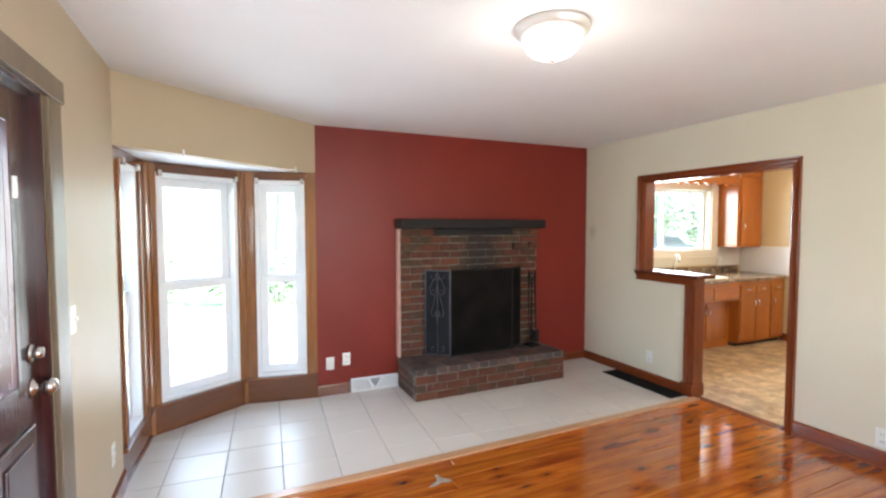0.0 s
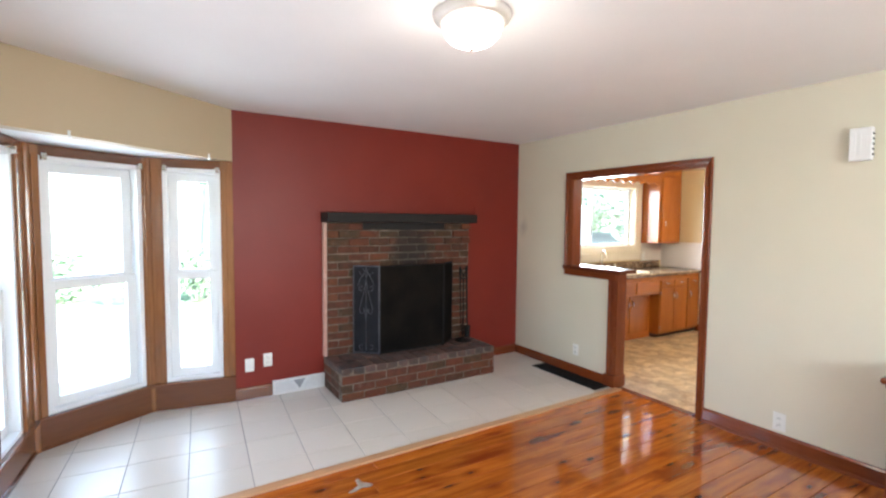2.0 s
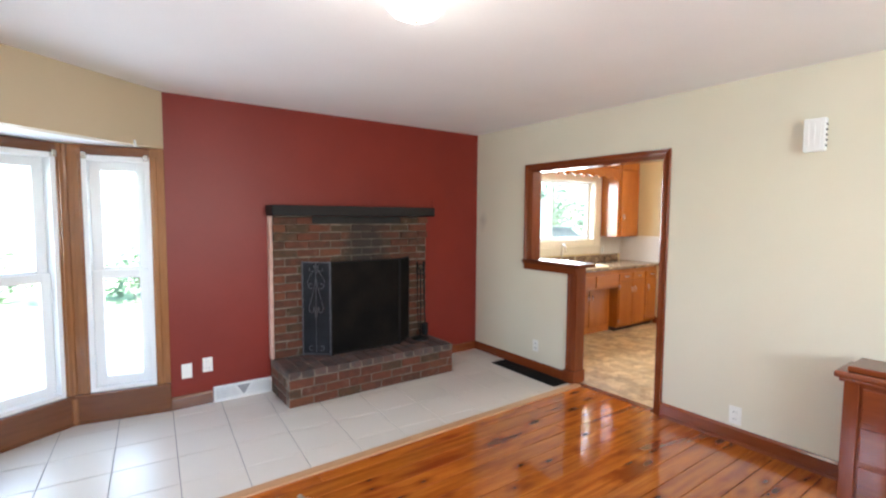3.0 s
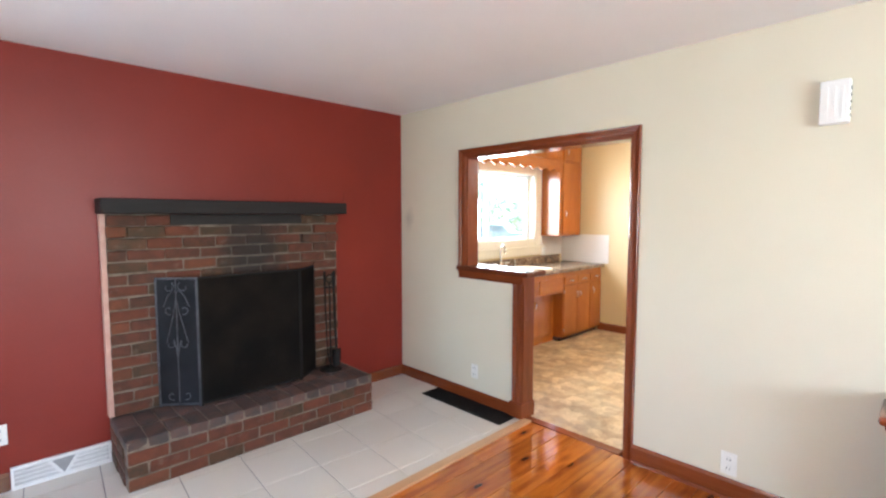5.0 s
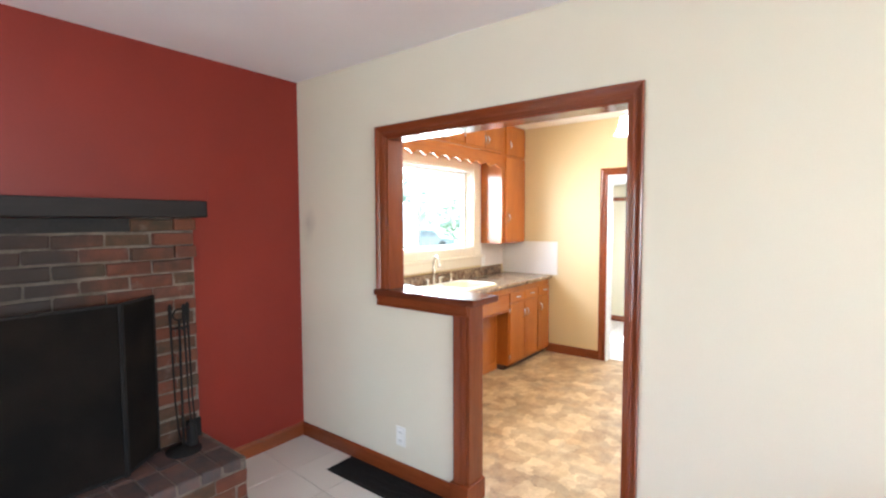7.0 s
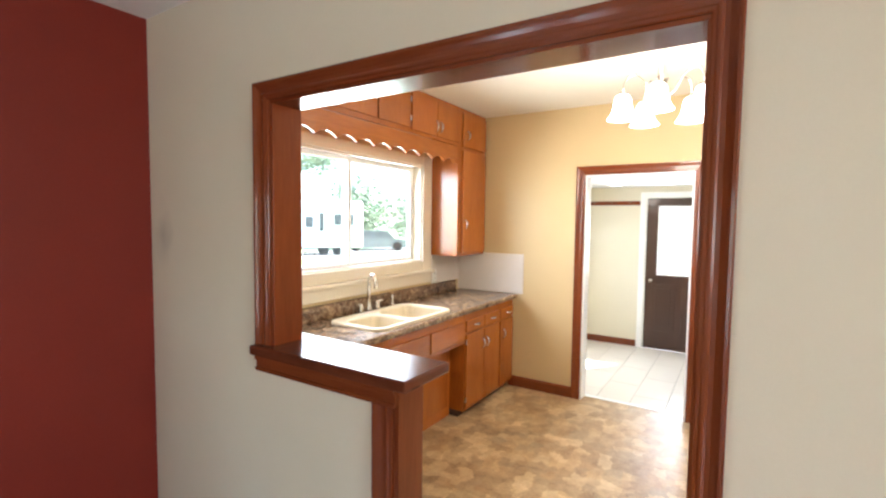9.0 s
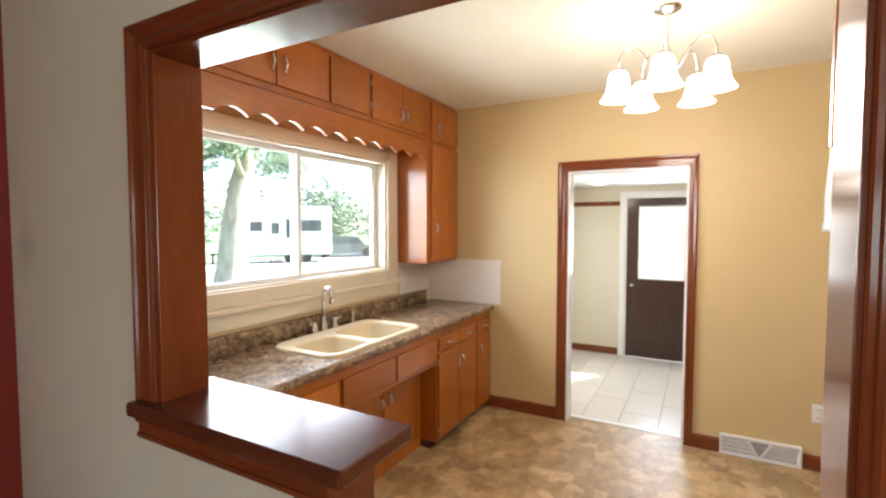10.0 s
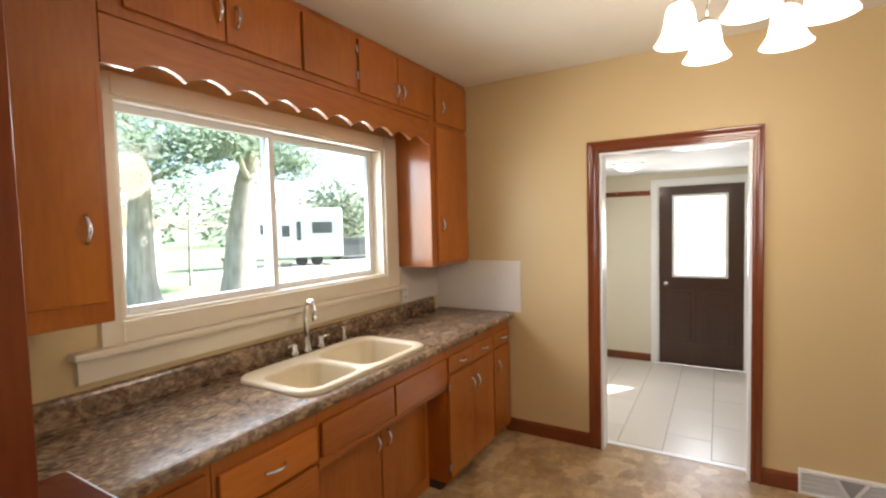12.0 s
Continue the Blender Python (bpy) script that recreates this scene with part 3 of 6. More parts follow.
def bay_window(name, p0, p1, u0, u1):
    """A tall double-hung window between two corner posts of the bay, in stained boards."""
    m = frame_of(p0, p1)
    n = (Vector(p1) - Vector(p0)).length
    win = thing(name, (p0[0], p0[1], 0), "white double-hung window set in stained wood boards", "window", kind="structure")
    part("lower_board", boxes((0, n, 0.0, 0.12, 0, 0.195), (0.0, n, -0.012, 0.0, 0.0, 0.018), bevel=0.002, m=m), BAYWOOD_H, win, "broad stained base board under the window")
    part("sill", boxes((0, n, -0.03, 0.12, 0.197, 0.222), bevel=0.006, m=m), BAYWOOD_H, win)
    part("post", boxes((0, u0, 0.0, 0.12, 0.222, 2.0), (u0 - 0.045, u0 - 0.012, -0.014, 0.0, 0.222, 1.93), bevel=0.003, m=m), BAYWOOD, win)
    part("post", boxes((u1, n, 0.0, 0.12, 0.222, 2.0), (u1 + 0.012, u1 + 0.045, -0.014, 0.0, 0.222, 1.93), bevel=0.003, m=m), BAYWOOD, win)
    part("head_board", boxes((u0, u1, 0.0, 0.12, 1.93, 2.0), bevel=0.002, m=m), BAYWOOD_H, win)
    part("window_frame", boxes((u0, u0 + 0.03, 0.005, 0.15, 0.222, 1.93), (u1 - 0.03, u1, 0.005, 0.15, 0.222, 1.93), (u0 + 0.03, u1 - 0.03, 0.005, 0.15, 1.895, 1.93), (u0 + 0.03, u1 - 0.03, 0.005, 0.15, 0.222, 0.25), bevel=0.002, m=m), VINYL_W, win)
    sash(win, m, u0 + 0.03, u1 - 0.03, 1.055, 1.895, 0.095, 0.066)
    sash(win, m, u0 + 0.03, u1 - 0.03, 0.25, 1.105, 0.06, 0.062, lower=0.0)
    for u in (u0 + 0.005, u1 - 0.035):
        part("blind_bracket", boxes((u, u + 0.03, -0.03, 0.004, 1.90, 1.945), bevel=0.003, m=m), NICKEL, win, "small metal blind bracket")
    return win


bay_window("window_1", A, B, 0.10, 0.50)
bay_window("window_2", B, D, 0.075, 0.715)
bay_window("window_3", D, E, 0.095, 0.505)
# corner beads hide the joints between the bay's walls
for nm, p in (("trim_bay_left", B), ("trim_bay_right", D)):
    bm = bmesh.new()
    lathe(bm, [(0.0, 0.0), (0.022, 0.0), (0.022, 2.0), (0.0, 2.0)], (p[0] + (0.004 if p is B else 0.0), p[1] + 0.004, 0), 12)
    structure(nm, bm, BAYWOOD, "stained wood corner bead of the bay", "trim")
for u in (0.42, 1.40):
    hook = thing("curtain_hook", (0, 0, 0), "small white plastic curtain hook on the soffit edge", "hook", "curtain hooks")
    m = frame_of(A, E)
    bm = boxes((u - 0.006, u + 0.006, -0.012, 0.0, 1.985, 2.03), (u - 0.004, u + 0.004, -0.024, -0.012, 1.985, 1.995), bevel=0.002, m=m)
    part("clip", bm, WHITE, hook)

# kitchen and entry shell
structure("wall_window_kitchen", boxes((KX0, 4.13, KY, KY + 0.15, 0, KCEIL), (5.74, KX1 + 0.12, KY, KY + 0.15, 0, KCEIL), (4.13, 5.74, KY, KY + 0.15, 0, 1.195), (4.13, 5.74, KY, KY + 0.15, 2.03, KCEIL)), TAN, "tan painted kitchen wall with the window", "wall")
structure("wall_back_kitchen", prism(bmesh.new(), [(KX1, y, z) for y, z in ((KBACK, 0), (0.35, 0), (0.35, 1.955), (1.15, 1.955), (1.15, 0), (2.02, 0), (2.02, 1.955), (2.85, 1.955), (2.85, 0), (KY, 0), (KY, KCEIL), (KBACK, KCEIL))], (0.12, 0, 0)), TAN, "golden tan painted kitchen wall with a doorway", "wall")
structure("wall_side_kitchen", boxes((KX0, KX1 + 0.12, KBACK - 0.14, KBACK, 0, KCEIL)), TAN, "tan painted kitchen side wall", "wall")
structure("ceiling_kitchen", boxes((KX0, KX1 + 0.12, KBACK, KY + 0.15, KCEIL, KCEIL + 0.06)), CEIL_K, "cream painted kitchen ceiling", "ceiling")
structure("wall_entry_far", boxes((MX, MX + 0.14, 2.79, 3.94, MZ, MCEIL + 0.1), (MX, MX + 0.14, 0.86, 1.93, MZ, MCEIL + 0.1), (MX, MX + 0.14, 1.93, 2.79, 1.90, MCEIL + 0.1)), CREAM, "pale cream wall of the back entry", "wall")
structure("wall_entry_window", boxes((6.52, 7.2, 3.8, 3.94, MZ, MCEIL + 0.1), (8.0, MX, 3.8, 3.94, MZ, MCEIL + 0.1), (7.2, 8.0, 3.8, 3.94, MZ, 0.85), (7.2, 8.0, 3.8, 3.94, 1.75, MCEIL + 0.1)), CREAM, "pale cream wall with a small window", "wall")
structure("wall_entry_side", boxes((6.52, MX, 0.86, 1.0, MZ, MCEIL + 0.1)), CREAM, "pale cream side wall", "wall")
structure("ceiling_entry", boxes((6.52, MX, 1.0, 3.8, MCEIL, MCEIL + 0.05)), CEIL, "white ceiling of the back entry", "ceiling")
structure("roof", boxes((LX - 0.5, KX1 + 0.3, BACK - 0.5, KY + 0.5, 2.66, 2.76), (6.8, MX + 0.35, 0.6, 4.2, 2.2, 2.28)), ROOFING, "grey shingled roof", "roof")

# opening between living room and kitchen
op = thing("kitchen_opening_frame", (RX, 2.4, 0), "dark stained moulded frame of the kitchen opening with a half wall", "door frame", kind="structure")


PROFILE = ((0.0, 0.0), (0.0, 0.009), (0.004, 0.012), (0.012, 0.0125), (0.016, 0.0145), (0.024, 0.015), (0.030, 0.0125), (0.042, 0.0135), (0.054, 0.0175), (0.062, 0.0215), (0.070, 0.0225), (0.0745, 0.0195), (0.075, 0.0))


def moulded(ends, place, parent, material):
    """One length of casing: the profile drawn between two ends, each cut square or mitred."""
    bm = bmesh.new()
    rings = [[bm.verts.new(place(u, d, at + u * slope)) for u, d in PROFILE] for at, slope in ends]
    n = len(PROFILE)
    for k in range(n):
        bm.faces.new((rings[0][k], rings[0][(k + 1) % n], rings[1][(k + 1) % n], rings[1][k]))
    for r in rings:
        bm.faces.new(r)
    return part("casing", bm, material, parent)


def side_casing(lo, hi, z0, z1, outer, parent, material, face=RX, sgn=-1, high=0.065):
    y, w = (lo, hi - lo) if outer > 0 else (hi, lo - hi)
    s = w / 0.075
    return moulded(((z0, 0), (z1, high / 0.075)), lambda u, d, z: (face + d * sgn, y + u * s, z), parent, material)


def top_casing(lo, hi, z0, z1, parent, material, face=RX, sgn=-1, left=0.075, right=0.075):
    s = (z1 - z0) / 0.075
    return moulded(((lo + left, -left / 0.075), (hi - right, right / 0.075)), lambda u, d, y: (face + d * sgn, y, z0 + u * s), parent, material)


side_casing(1.725, 1.783, 0.0, 1.965, -1, op, TRIM)
side_casing(3.127, 3.203, 1.095, 1.965, 1, op, TRIM)
side_casing(2.568, 2.643, 0.0, 1.0, 1, op, TRIM, high=0)
top_casing(1.725, 3.203, 1.965, 2.03, op, TRIM_H, left=0.058, right=0.076)
side_casing(1.725, 1.783, 0.0, 1.965, -1, op, TRIM, KX0, 1)
top_casing(1.725, 3.195, 1.965, 2.03, op, TRIM_H, KX0, 1, left=0.058, right=0.068)
part("jamb", boxes((RX - 0.004, KX0 + 0.004, 1.775, 1.790, 0, 1.955), bevel=0.002), TRIM, op)
part("jamb", boxes((RX - 0.004, KX0 + 0.004, 3.112, 3.127, 1.09, 1.955), bevel=0.002), TRIM, op)
part("head_jamb", boxes((RX - 0.004, KX0 + 0.004, 1.775, 3.127, 1.955, 1.970), bevel=0.002), TRIM_H, op)
part("post_face", boxes((RX - 0.004, KX0 + 0.004, 2.550, 2.567, 0.0, 1.055), bevel=0.002), TRIM, op)
part("post_foot", boxes((RX - 0.034, KX0 + 0.01, 2.538, 2.66, 0.0, 0.115), bevel=0.004), TRIM, op)
part("shelf", boxes((RX - 0.048, 3.615, 2.495, 3.2, 1.06, 1.096), bevel=0.008), SHELF, op, "glossy dark shelf on top of the half wall")
part("shelf_apron", boxes((RX - 0.018, RX, 2.553, 3.2, 0.998, 1.06), (RX - 0.026, RX, 2.553, 3.2, 1.038, 1.06), (RX - 0.023, RX, 2.553, 3.2, 0.998, 1.012), bevel=0.004), TRIM_H, op)

# doorway from the kitchen to the back entry
kd = thing("entry_doorway_frame", (KX1, 2.43, 0), "reddish stained moulded doorway frame", "door frame", kind="structure")
side_casing(2.85, 2.925, 0, 1.955, 1, kd, TRIM, KX1, -1, 0.075)
side_casing(1.965, 2.02, 0, 1.955, -1, kd, TRIM, KX1, -1, 0.075)
top_casing(1.965, 2.925, 1.955, 2.03, kd, TRIM_H, KX1, -1, left=0.055)
part("jamb", boxes((KX1 - 0.004, KX1 + 0.125, 2.835, 2.85, 0, 1.955)), WHITE, kd, "white painted jamb")
part("jamb", boxes((KX1 - 0.004, KX1 + 0.125, 2.02, 2.035, 0, 1.955)), WHITE, kd, "white painted jamb")
part("head_jamb", boxes((KX1 - 0.004, KX1 + 0.125, 2.035, 2.835, 1.94, 1.955)), WHITE, kd)
part("threshold", boxes((KX1 + 0.10, KX1 + 0.145, 2.035, 2.835, -0.13, 0.004), bevel=0.002), WHITE, kd)
# a second doorway further along the same wall
d2 = thing("side_doorway", (KX1, 0.75, 0), "doorway in a reddish moulded frame, white slab for the room beyond", "door", kind="structure")
side_casing(1.10, 1.175, 0, 1.955, 1, d2, TRIM, KX1, -1, 0.075)
top_casing(0.30, 1.175, 1.955, 2.03, d2, TRIM_H, KX1, -1)
# White slab added in the opening; it stands for the bright room beyond
part("room_slab", boxes((KX1 + 0.04, KX1 + 0.08, 0.35, 1.10, 0.01, 1.955)), WHITE, d2)
part("jamb", boxes((KX1 - 0.002, KX1 + 0.1, 1.10, 1.15, 0, 1.955)), TRIM, d2)


def baseboard(name, p0, p1, material, h=0.09, shoe=None):
    """Skirting with an eased top along a wall's inner face, which lies to the left of p0 to p1."""
    m = frame_of(p0, p1)
    n = (Vector(p1) - Vector(p0)).length
    bm = bmesh.new()
    prism(bm, [(0, 0, 0), (0, -0.016, 0), (0, -0.016, h - 0.016), (0, -0.010, h - 0.006), (0, -0.006, h), (0, 0, h)], (n, 0, 0), m)
    ob = structure(name, bm, material, "dark stained wooden baseboard", "baseboard")
    if shoe:
        q = bmesh.new()
        prism(q, [(0, -0.016, 0), (0, -0.034, 0), (0, -0.032, 0.009), (0, -0.026, 0.015), (0, -0.016, 0.018)], (n, 0, 0), m)
        part("shoe_moulding", q, shoe, ob, "stained quarter-round along the floor")
    return ob


baseboard("baseboard_1", (RX, RY), (RX, 2.66), TRIM_H)
baseboard("baseboard_2", (RX, 1.725), (RX, BACK), TRIM_H, 0.105, TRIM_H)
baseboard("baseboard_3", (2.69, RY), (RX, RY), TRIM_H)
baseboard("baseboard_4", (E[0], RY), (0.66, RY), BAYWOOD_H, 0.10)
baseboard("baseboard_5", (LX, 2.0), (LX, A[1]), TRIM_H, 0.11)
baseboard("baseboard_6", (KX1, 3.53), (KX1, 2.925), TRIM_H, 0.095)
baseboard("baseboard_7", (KX1, 1.965), (KX1, 1.80), TRIM_H, 0.095)
baseboard("baseboard_8", (KX1, 1.345), (KX1, 1.175), TRIM_H, 0.095)
bm = boxes((MX - 0.015, MX, 2.86, 3.8, MZ, MZ + 0.09), bevel=0.004)
structure("baseboard_9", bm, TRIM_H, "dark baseboard of the back entry", "baseboard")
structure("trim_rail", boxes((MX - 0.02, MX, 2.86, 3.8, 1.795, 1.85), bevel=0.004), TRIM_H, "dark wooden peg rail on the wall", "trim")
bm = bmesh.new()
for a, b, z in ((-0.03, 0.002, 0.012), (0.004, 0.04, 0.009)):
    prism(bm, [(LX, 2.45 + a, -0.02), (RX, 2.505 + a, -0.02), (RX, 2.505 + b, -0.02), (LX, 2.45 + b, -0.02)], (0, 0, z + 0.02))
structure("trim_threshold", bm, STRIP, "pale wooden strip between tiles and planks", "trim")
structure("trim_sill_strip", boxes((RX, RX + 0.07, 1.816, 2.545, -0.02, 0.006), bevel=0.002), TRIM_H, "worn dark strip under the opening", "trim")

# ---- outside ----
bm = bmesh.new()
bmesh.ops.create_grid(bm, x_segments=2, y_segments=2, size=600)
bmesh.ops.translate(bm, verts=bm.verts, vec=(0, 0, -0.5))
structure("ground", bm, GRASS, "mown green lawn", "ground")
structure("pavement", boxes((-14.0, 3.0, 4.6, 11.5, -0.5, -0.46), (-9.0, -1.6, -3, 4.598, -0.5, -0.46), (9.5, 30, -6, 5.5, -0.5, -0.46)), CONCRETE, "pale concrete yard beside the house", "pavement")
structure("driveway", boxes((3.5, 60, 20.6, 24, -0.5, -0.47)), CONCRETE, "pale gravel driveway", "road")


def leaves(bm, centre, radii, count, size, rng):
    for _ in range(count):
        d = Vector((rng.gauss(0, 1), rng.gauss(0, 1), rng.gauss(0, 1))).normalized() * (rng.random() ** 0.45)
        lump = 1 + 0.35 * noise.noise(Vector((d.x * 2.3 + centre[0], d.y * 2.3 + centre[1], d.z * 2.3)))
        p = Vector(centre) + Vector((d.x * radii[0], d.y * radii[1], d.z * radii[2])) * lump
        a = Vector((rng.gauss(0, 1), rng.gauss(0, 1), rng.gauss(0, 0.6))).normalized() * size * rng.uniform(0.6, 1.3)
        b = a.orthogonal().normalized() * size * rng.uniform(0.3, 0.6)
        bm.faces.new([bm.verts.new(p + q) for q in (a, b, -a, -b)])


def tree(name, x, y, height, r, lean, crown, count, size, label, seed):
    g = random.Random(seed)
    t = thing(name, (x, y, -0.5), label, "tree")
    bm = bmesh.new()
    pts = [(x + lean[0] * k * k, y + lean[1] * k, -0.55 + height * k) for k in (0, 0.04, 0.15, 0.35, 0.6, 0.8, 1.0)]
    tube(bm, pts, [r * 1.6, r * 1.25, r * 1.02, r * 0.92, r * 0.8, r * 0.6, r * 0.3], 12)
    for k in range(6):
        a = g.uniform(0, math.tau)
        z0 = height * g.uniform(0.62, 0.95)
        p0 = Vector((x + lean[0] * (z0 / height) ** 2, y, -0.55 + z0))
        dv = Vector((math.cos(a), math.sin(a), g.uniform(0.3, 0.9)))
        L = g.uniform(1.2, 2.6)
        tube(bm, [p0, p0 + dv * L * 0.4, p0 + dv * L * 0.75 + Vector((0, 0, 0.15)), p0 + dv * L + Vector((0, 0, 0.2))], [r * 0.3, r * 0.2, r * 0.12, r * 0.04], 7)
    part("trunk", bm, BARK, t, smooth=True)
    bm = bmesh.new()
    for c, rad in crown:
        leaves(bm, (x + c[0], y + c[1], c[2]), rad, count, size, g)
    part("crown", bm, LEAF, t)
    return t


tree("leaning_tree", 12.2, 14.6, 5.6, 0.45, (1.1, 0.0), (((-2.2, -0.5, 3.6), (1.6, 1.4, 0.8)), ((-0.4, -0.3, 4.3), (1.6, 1.5, 0.8)), ((1.7, 0.3, 4.4), (1.9, 1.6, 0.9)), ((-3.8, 0.5, 4.3), (1.5, 1.5, 1.2)), ((0.5, 0.5, 5.6), (2.6, 2.0, 1.0)), ((-1.2, -1.0, 3.9), (1.2, 1.0, 0.6)), ((3.2, 1.2, 3.9), (1.4, 1.4, 0.7))), 3000, 0.075, "mature yard tree with a leaning grey trunk and leafy crown", 3)
tree("yard_tree", 10.3, 16.3, 5.0, 0.38, (0.2, 0.0), (((-1.2, 0, 4.2), (1.7, 1.6, 1.3)), ((0.3, 0, 5.0), (1.8, 1.6, 1.2)), ((-0.4, 0.2, 3.1), (0.9, 0.9, 0.5))), 2200, 0.075, "upright yard tree with dark rough bark", 5)
tree("sapling", 13.4, 19.1, 3.4, 0.06, (0.1, 0.0), (((0, 0, 3.1), (0.9, 0.8, 0.7)),), 500, 0.09, "thin young tree on the lawn", 8)


def hedge(name, x, y, radii, count, size, label, seed, group=""):
    g = random.Random(seed)
    t = thing(name, (x, y, -0.5), label, "bush", group)
    bm = bmesh.new()
    for k in range(4):
        tube(bm, [(x + 0.1 * k - 0.15, y, -0.5), (x + 0.25 * k - 0.35, y + 0.1, radii[2] * 0.8 - 0.5)], [0.03, 0.012], 6)
    part("stems", bm, BARK, t)
    bm = bmesh.new()
    leaves(bm, (x, y, radii[2] - 0.55), radii, count, size, g)
    part("foliage", bm, LEAF2, t)


hedge("bush", 28.2, 25.4, (2.3, 2.0, 3.0), 3600, 0.16, "large loose green bush at the edge of the lawn", 11)
hedge("bush", 30.0, 21.0, (2.4, 2.2, 2.6), 2200, 0.17, "large loose green bush at the edge of the lawn", 12)
hedge("shrub", -2.6, 14.0, (1.3, 1.0, 0.7), 700, 0.12, "rounded shrub beyond the concrete yard", 13)
hedge("shrub", 0.7, 13.0, (1.7, 1.2, 0.75), 800, 0.12, "low clipped shrub beyond the concrete yard", 14)
hedge("shrub", -7.0, 11.0, (1.4, 1.2, 0.8), 700, 0.12, "rounded shrub beyond the concrete yard", 15)
tree("yard_tree", 1.2, 16.5, 5.0, 0.2, (0.2, 0), (((0, 0, 3.0), (1.5, 1.3, 1.0)), ((0.6, 0, 4.4), (1.6, 1.3, 1.0))), 330, 0.12, "leafy tree behind the shrubs", 21)
tree("yard_tree", -5.5, 15.0, 5.0, 0.2, (0.2, 0), (((0, 0, 3.6), (1.7, 1.5, 1.1)), ((0.8, 0, 4.8), (1.6, 1.5, 1.0))), 300, 0.12, "leafy tree behind the shrubs", 22)
bm = bmesh.new()
g = random.Random(31)
for k in range(15):
    leaves(bm, (12 + k * 4.6, 58 + g.uniform(-5, 8), 3.4), (4.2, 3.5, g.uniform(3.6, 6.0)), 260, 0.55, g)
tagged(part("far_woods", bm, LEAF2), "distant line of leafy trees", "trees", kind="stuff")

# camper trailer with its windows, door and wheels
tr = thing("camper_trailer", (21.6, 22.3, -0.5), "white camper trailer parked on the drive", "trailer")
mt = pose(21.6, 22.3, 0, 0, 0, -42)
part("body", boxes((-2.3, 2.3, -1.1, 1.1, -0.05, 2.6), (-2.9, -2.25, -1.05, 1.05, 0.9, 2.5), bevel=0.12, m=mt), SIDING, tr)
part("door", boxes((-0.95, -0.35, -1.135, -1.1, 0.05, 2.0), bevel=0.02, m=mt), VINYL_W, tr)
for u0, u1, z0, z1 in ((-0.85, -0.45, 1.1, 1.7), (0.7, 1.75, 1.25, 1.85), (-1.9, -1.3, 1.25, 1.75), (-0.1, 0.12, 0.9, 1.9)):
    part("window", boxes((u0, u1, -1.15, -1.115, z0, z1), bevel=0.01, m=mt), DARKGLASS, tr)
for u in (0.1, 0.9):
    bm = bmesh.new()
    lathe(bm, [(0, -0.11), (0.29, -0.11), (0.31, -0.05), (0.31, 0.05), (0.29, 0.11), (0, 0.11)], (0, 0, 0), 20, mt @ pose(u, -0.94, -0.19, 90, 0, 0))
    part("wheel", bm, TYRE, tr)
part("hitch", boxes((-4.0, -2.3, -0.06, 0.06, -0.05, 0.05), (-3.9, -3.8, -0.05, 0.05, -0.5, 0.02), bevel=0.01, m=mt), TYRE, tr)
part("steps", boxes((-0.95, -0.35, -1.5, -1.15, -0.28, -0.24), (-0.93, -0.89, -1.5, -1.15, -0.5, -0.28), (-0.41, -0.37, -1.5, -1.15, -0.5, -0.28), m=mt), TYRE, tr)
# parked car
car = thing("parked_car", (26.5, 22.4, -0.5), "dark parked car on the driveway", "car")
mc = pose(26.5, 22.4, 0, 0, 0, -40)
bm = bmesh.new()
prism(bm, [(-2.1, -0.8, -0.25), (2.1, -0.8, -0.25), (2.15, -0.8, 0.2), (1.2, -0.8, 0.35), (0.7, -0.8, 0.85), (-1.2, -0.8, 0.88), (-1.8, -0.8, 0.4), (-2.15, -0.8, 0.3)], (0, 1.6, 0), mc)
part("body", bm, CARPAINT, car)
bm = bmesh.new()
prism(bm, [(-1.6, -0.82, 0.42), (1.0, -0.82, 0.40), (0.62, -0.82, 0.78), (-1.12, -0.82, 0.80)], (0, 0.01, 0), mc)
part("window", bm, DARKGLASS, car)
for u in (-1.35, 1.35):
    bm = bmesh.new()
    lathe(bm, [(0, -0.1), (0.28, -0.1), (0.31, -0.05), (0.31, 0.05), (0.28, 0.1), (0, 0.1)], (0, 0, 0), 20, mc @ pose(u, -0.76, -0.19, 90, 0, 0))
    part("wheel", bm, TYRE, car)
near_car = copy_thing(car, pose(15.0, 0.6, -0.5, 0, 0, 128))
tagged(near_car, "dark parked car outside the back door", "car")
# shed
sh = thing("shed", (13.6, 26.5, -0.5), "small white shed with a low roof", "shed")
part("wall", boxes((11.6, 15.6, 25.0, 28.5, -0.5, 1.9)), SIDING, sh)
bm = bmesh.new()
prism(bm, [(11.3, 24.7, 1.85), (15.9, 24.7, 1.85), (13.6, 24.7, 2.75)], (0, 4.1, 0))
part("roof", bm, STRIP, sh)
part("door", boxes((14.2, 15.1, 24.95, 25.0, -0.45, 1.5)), DARKGLASS, sh)

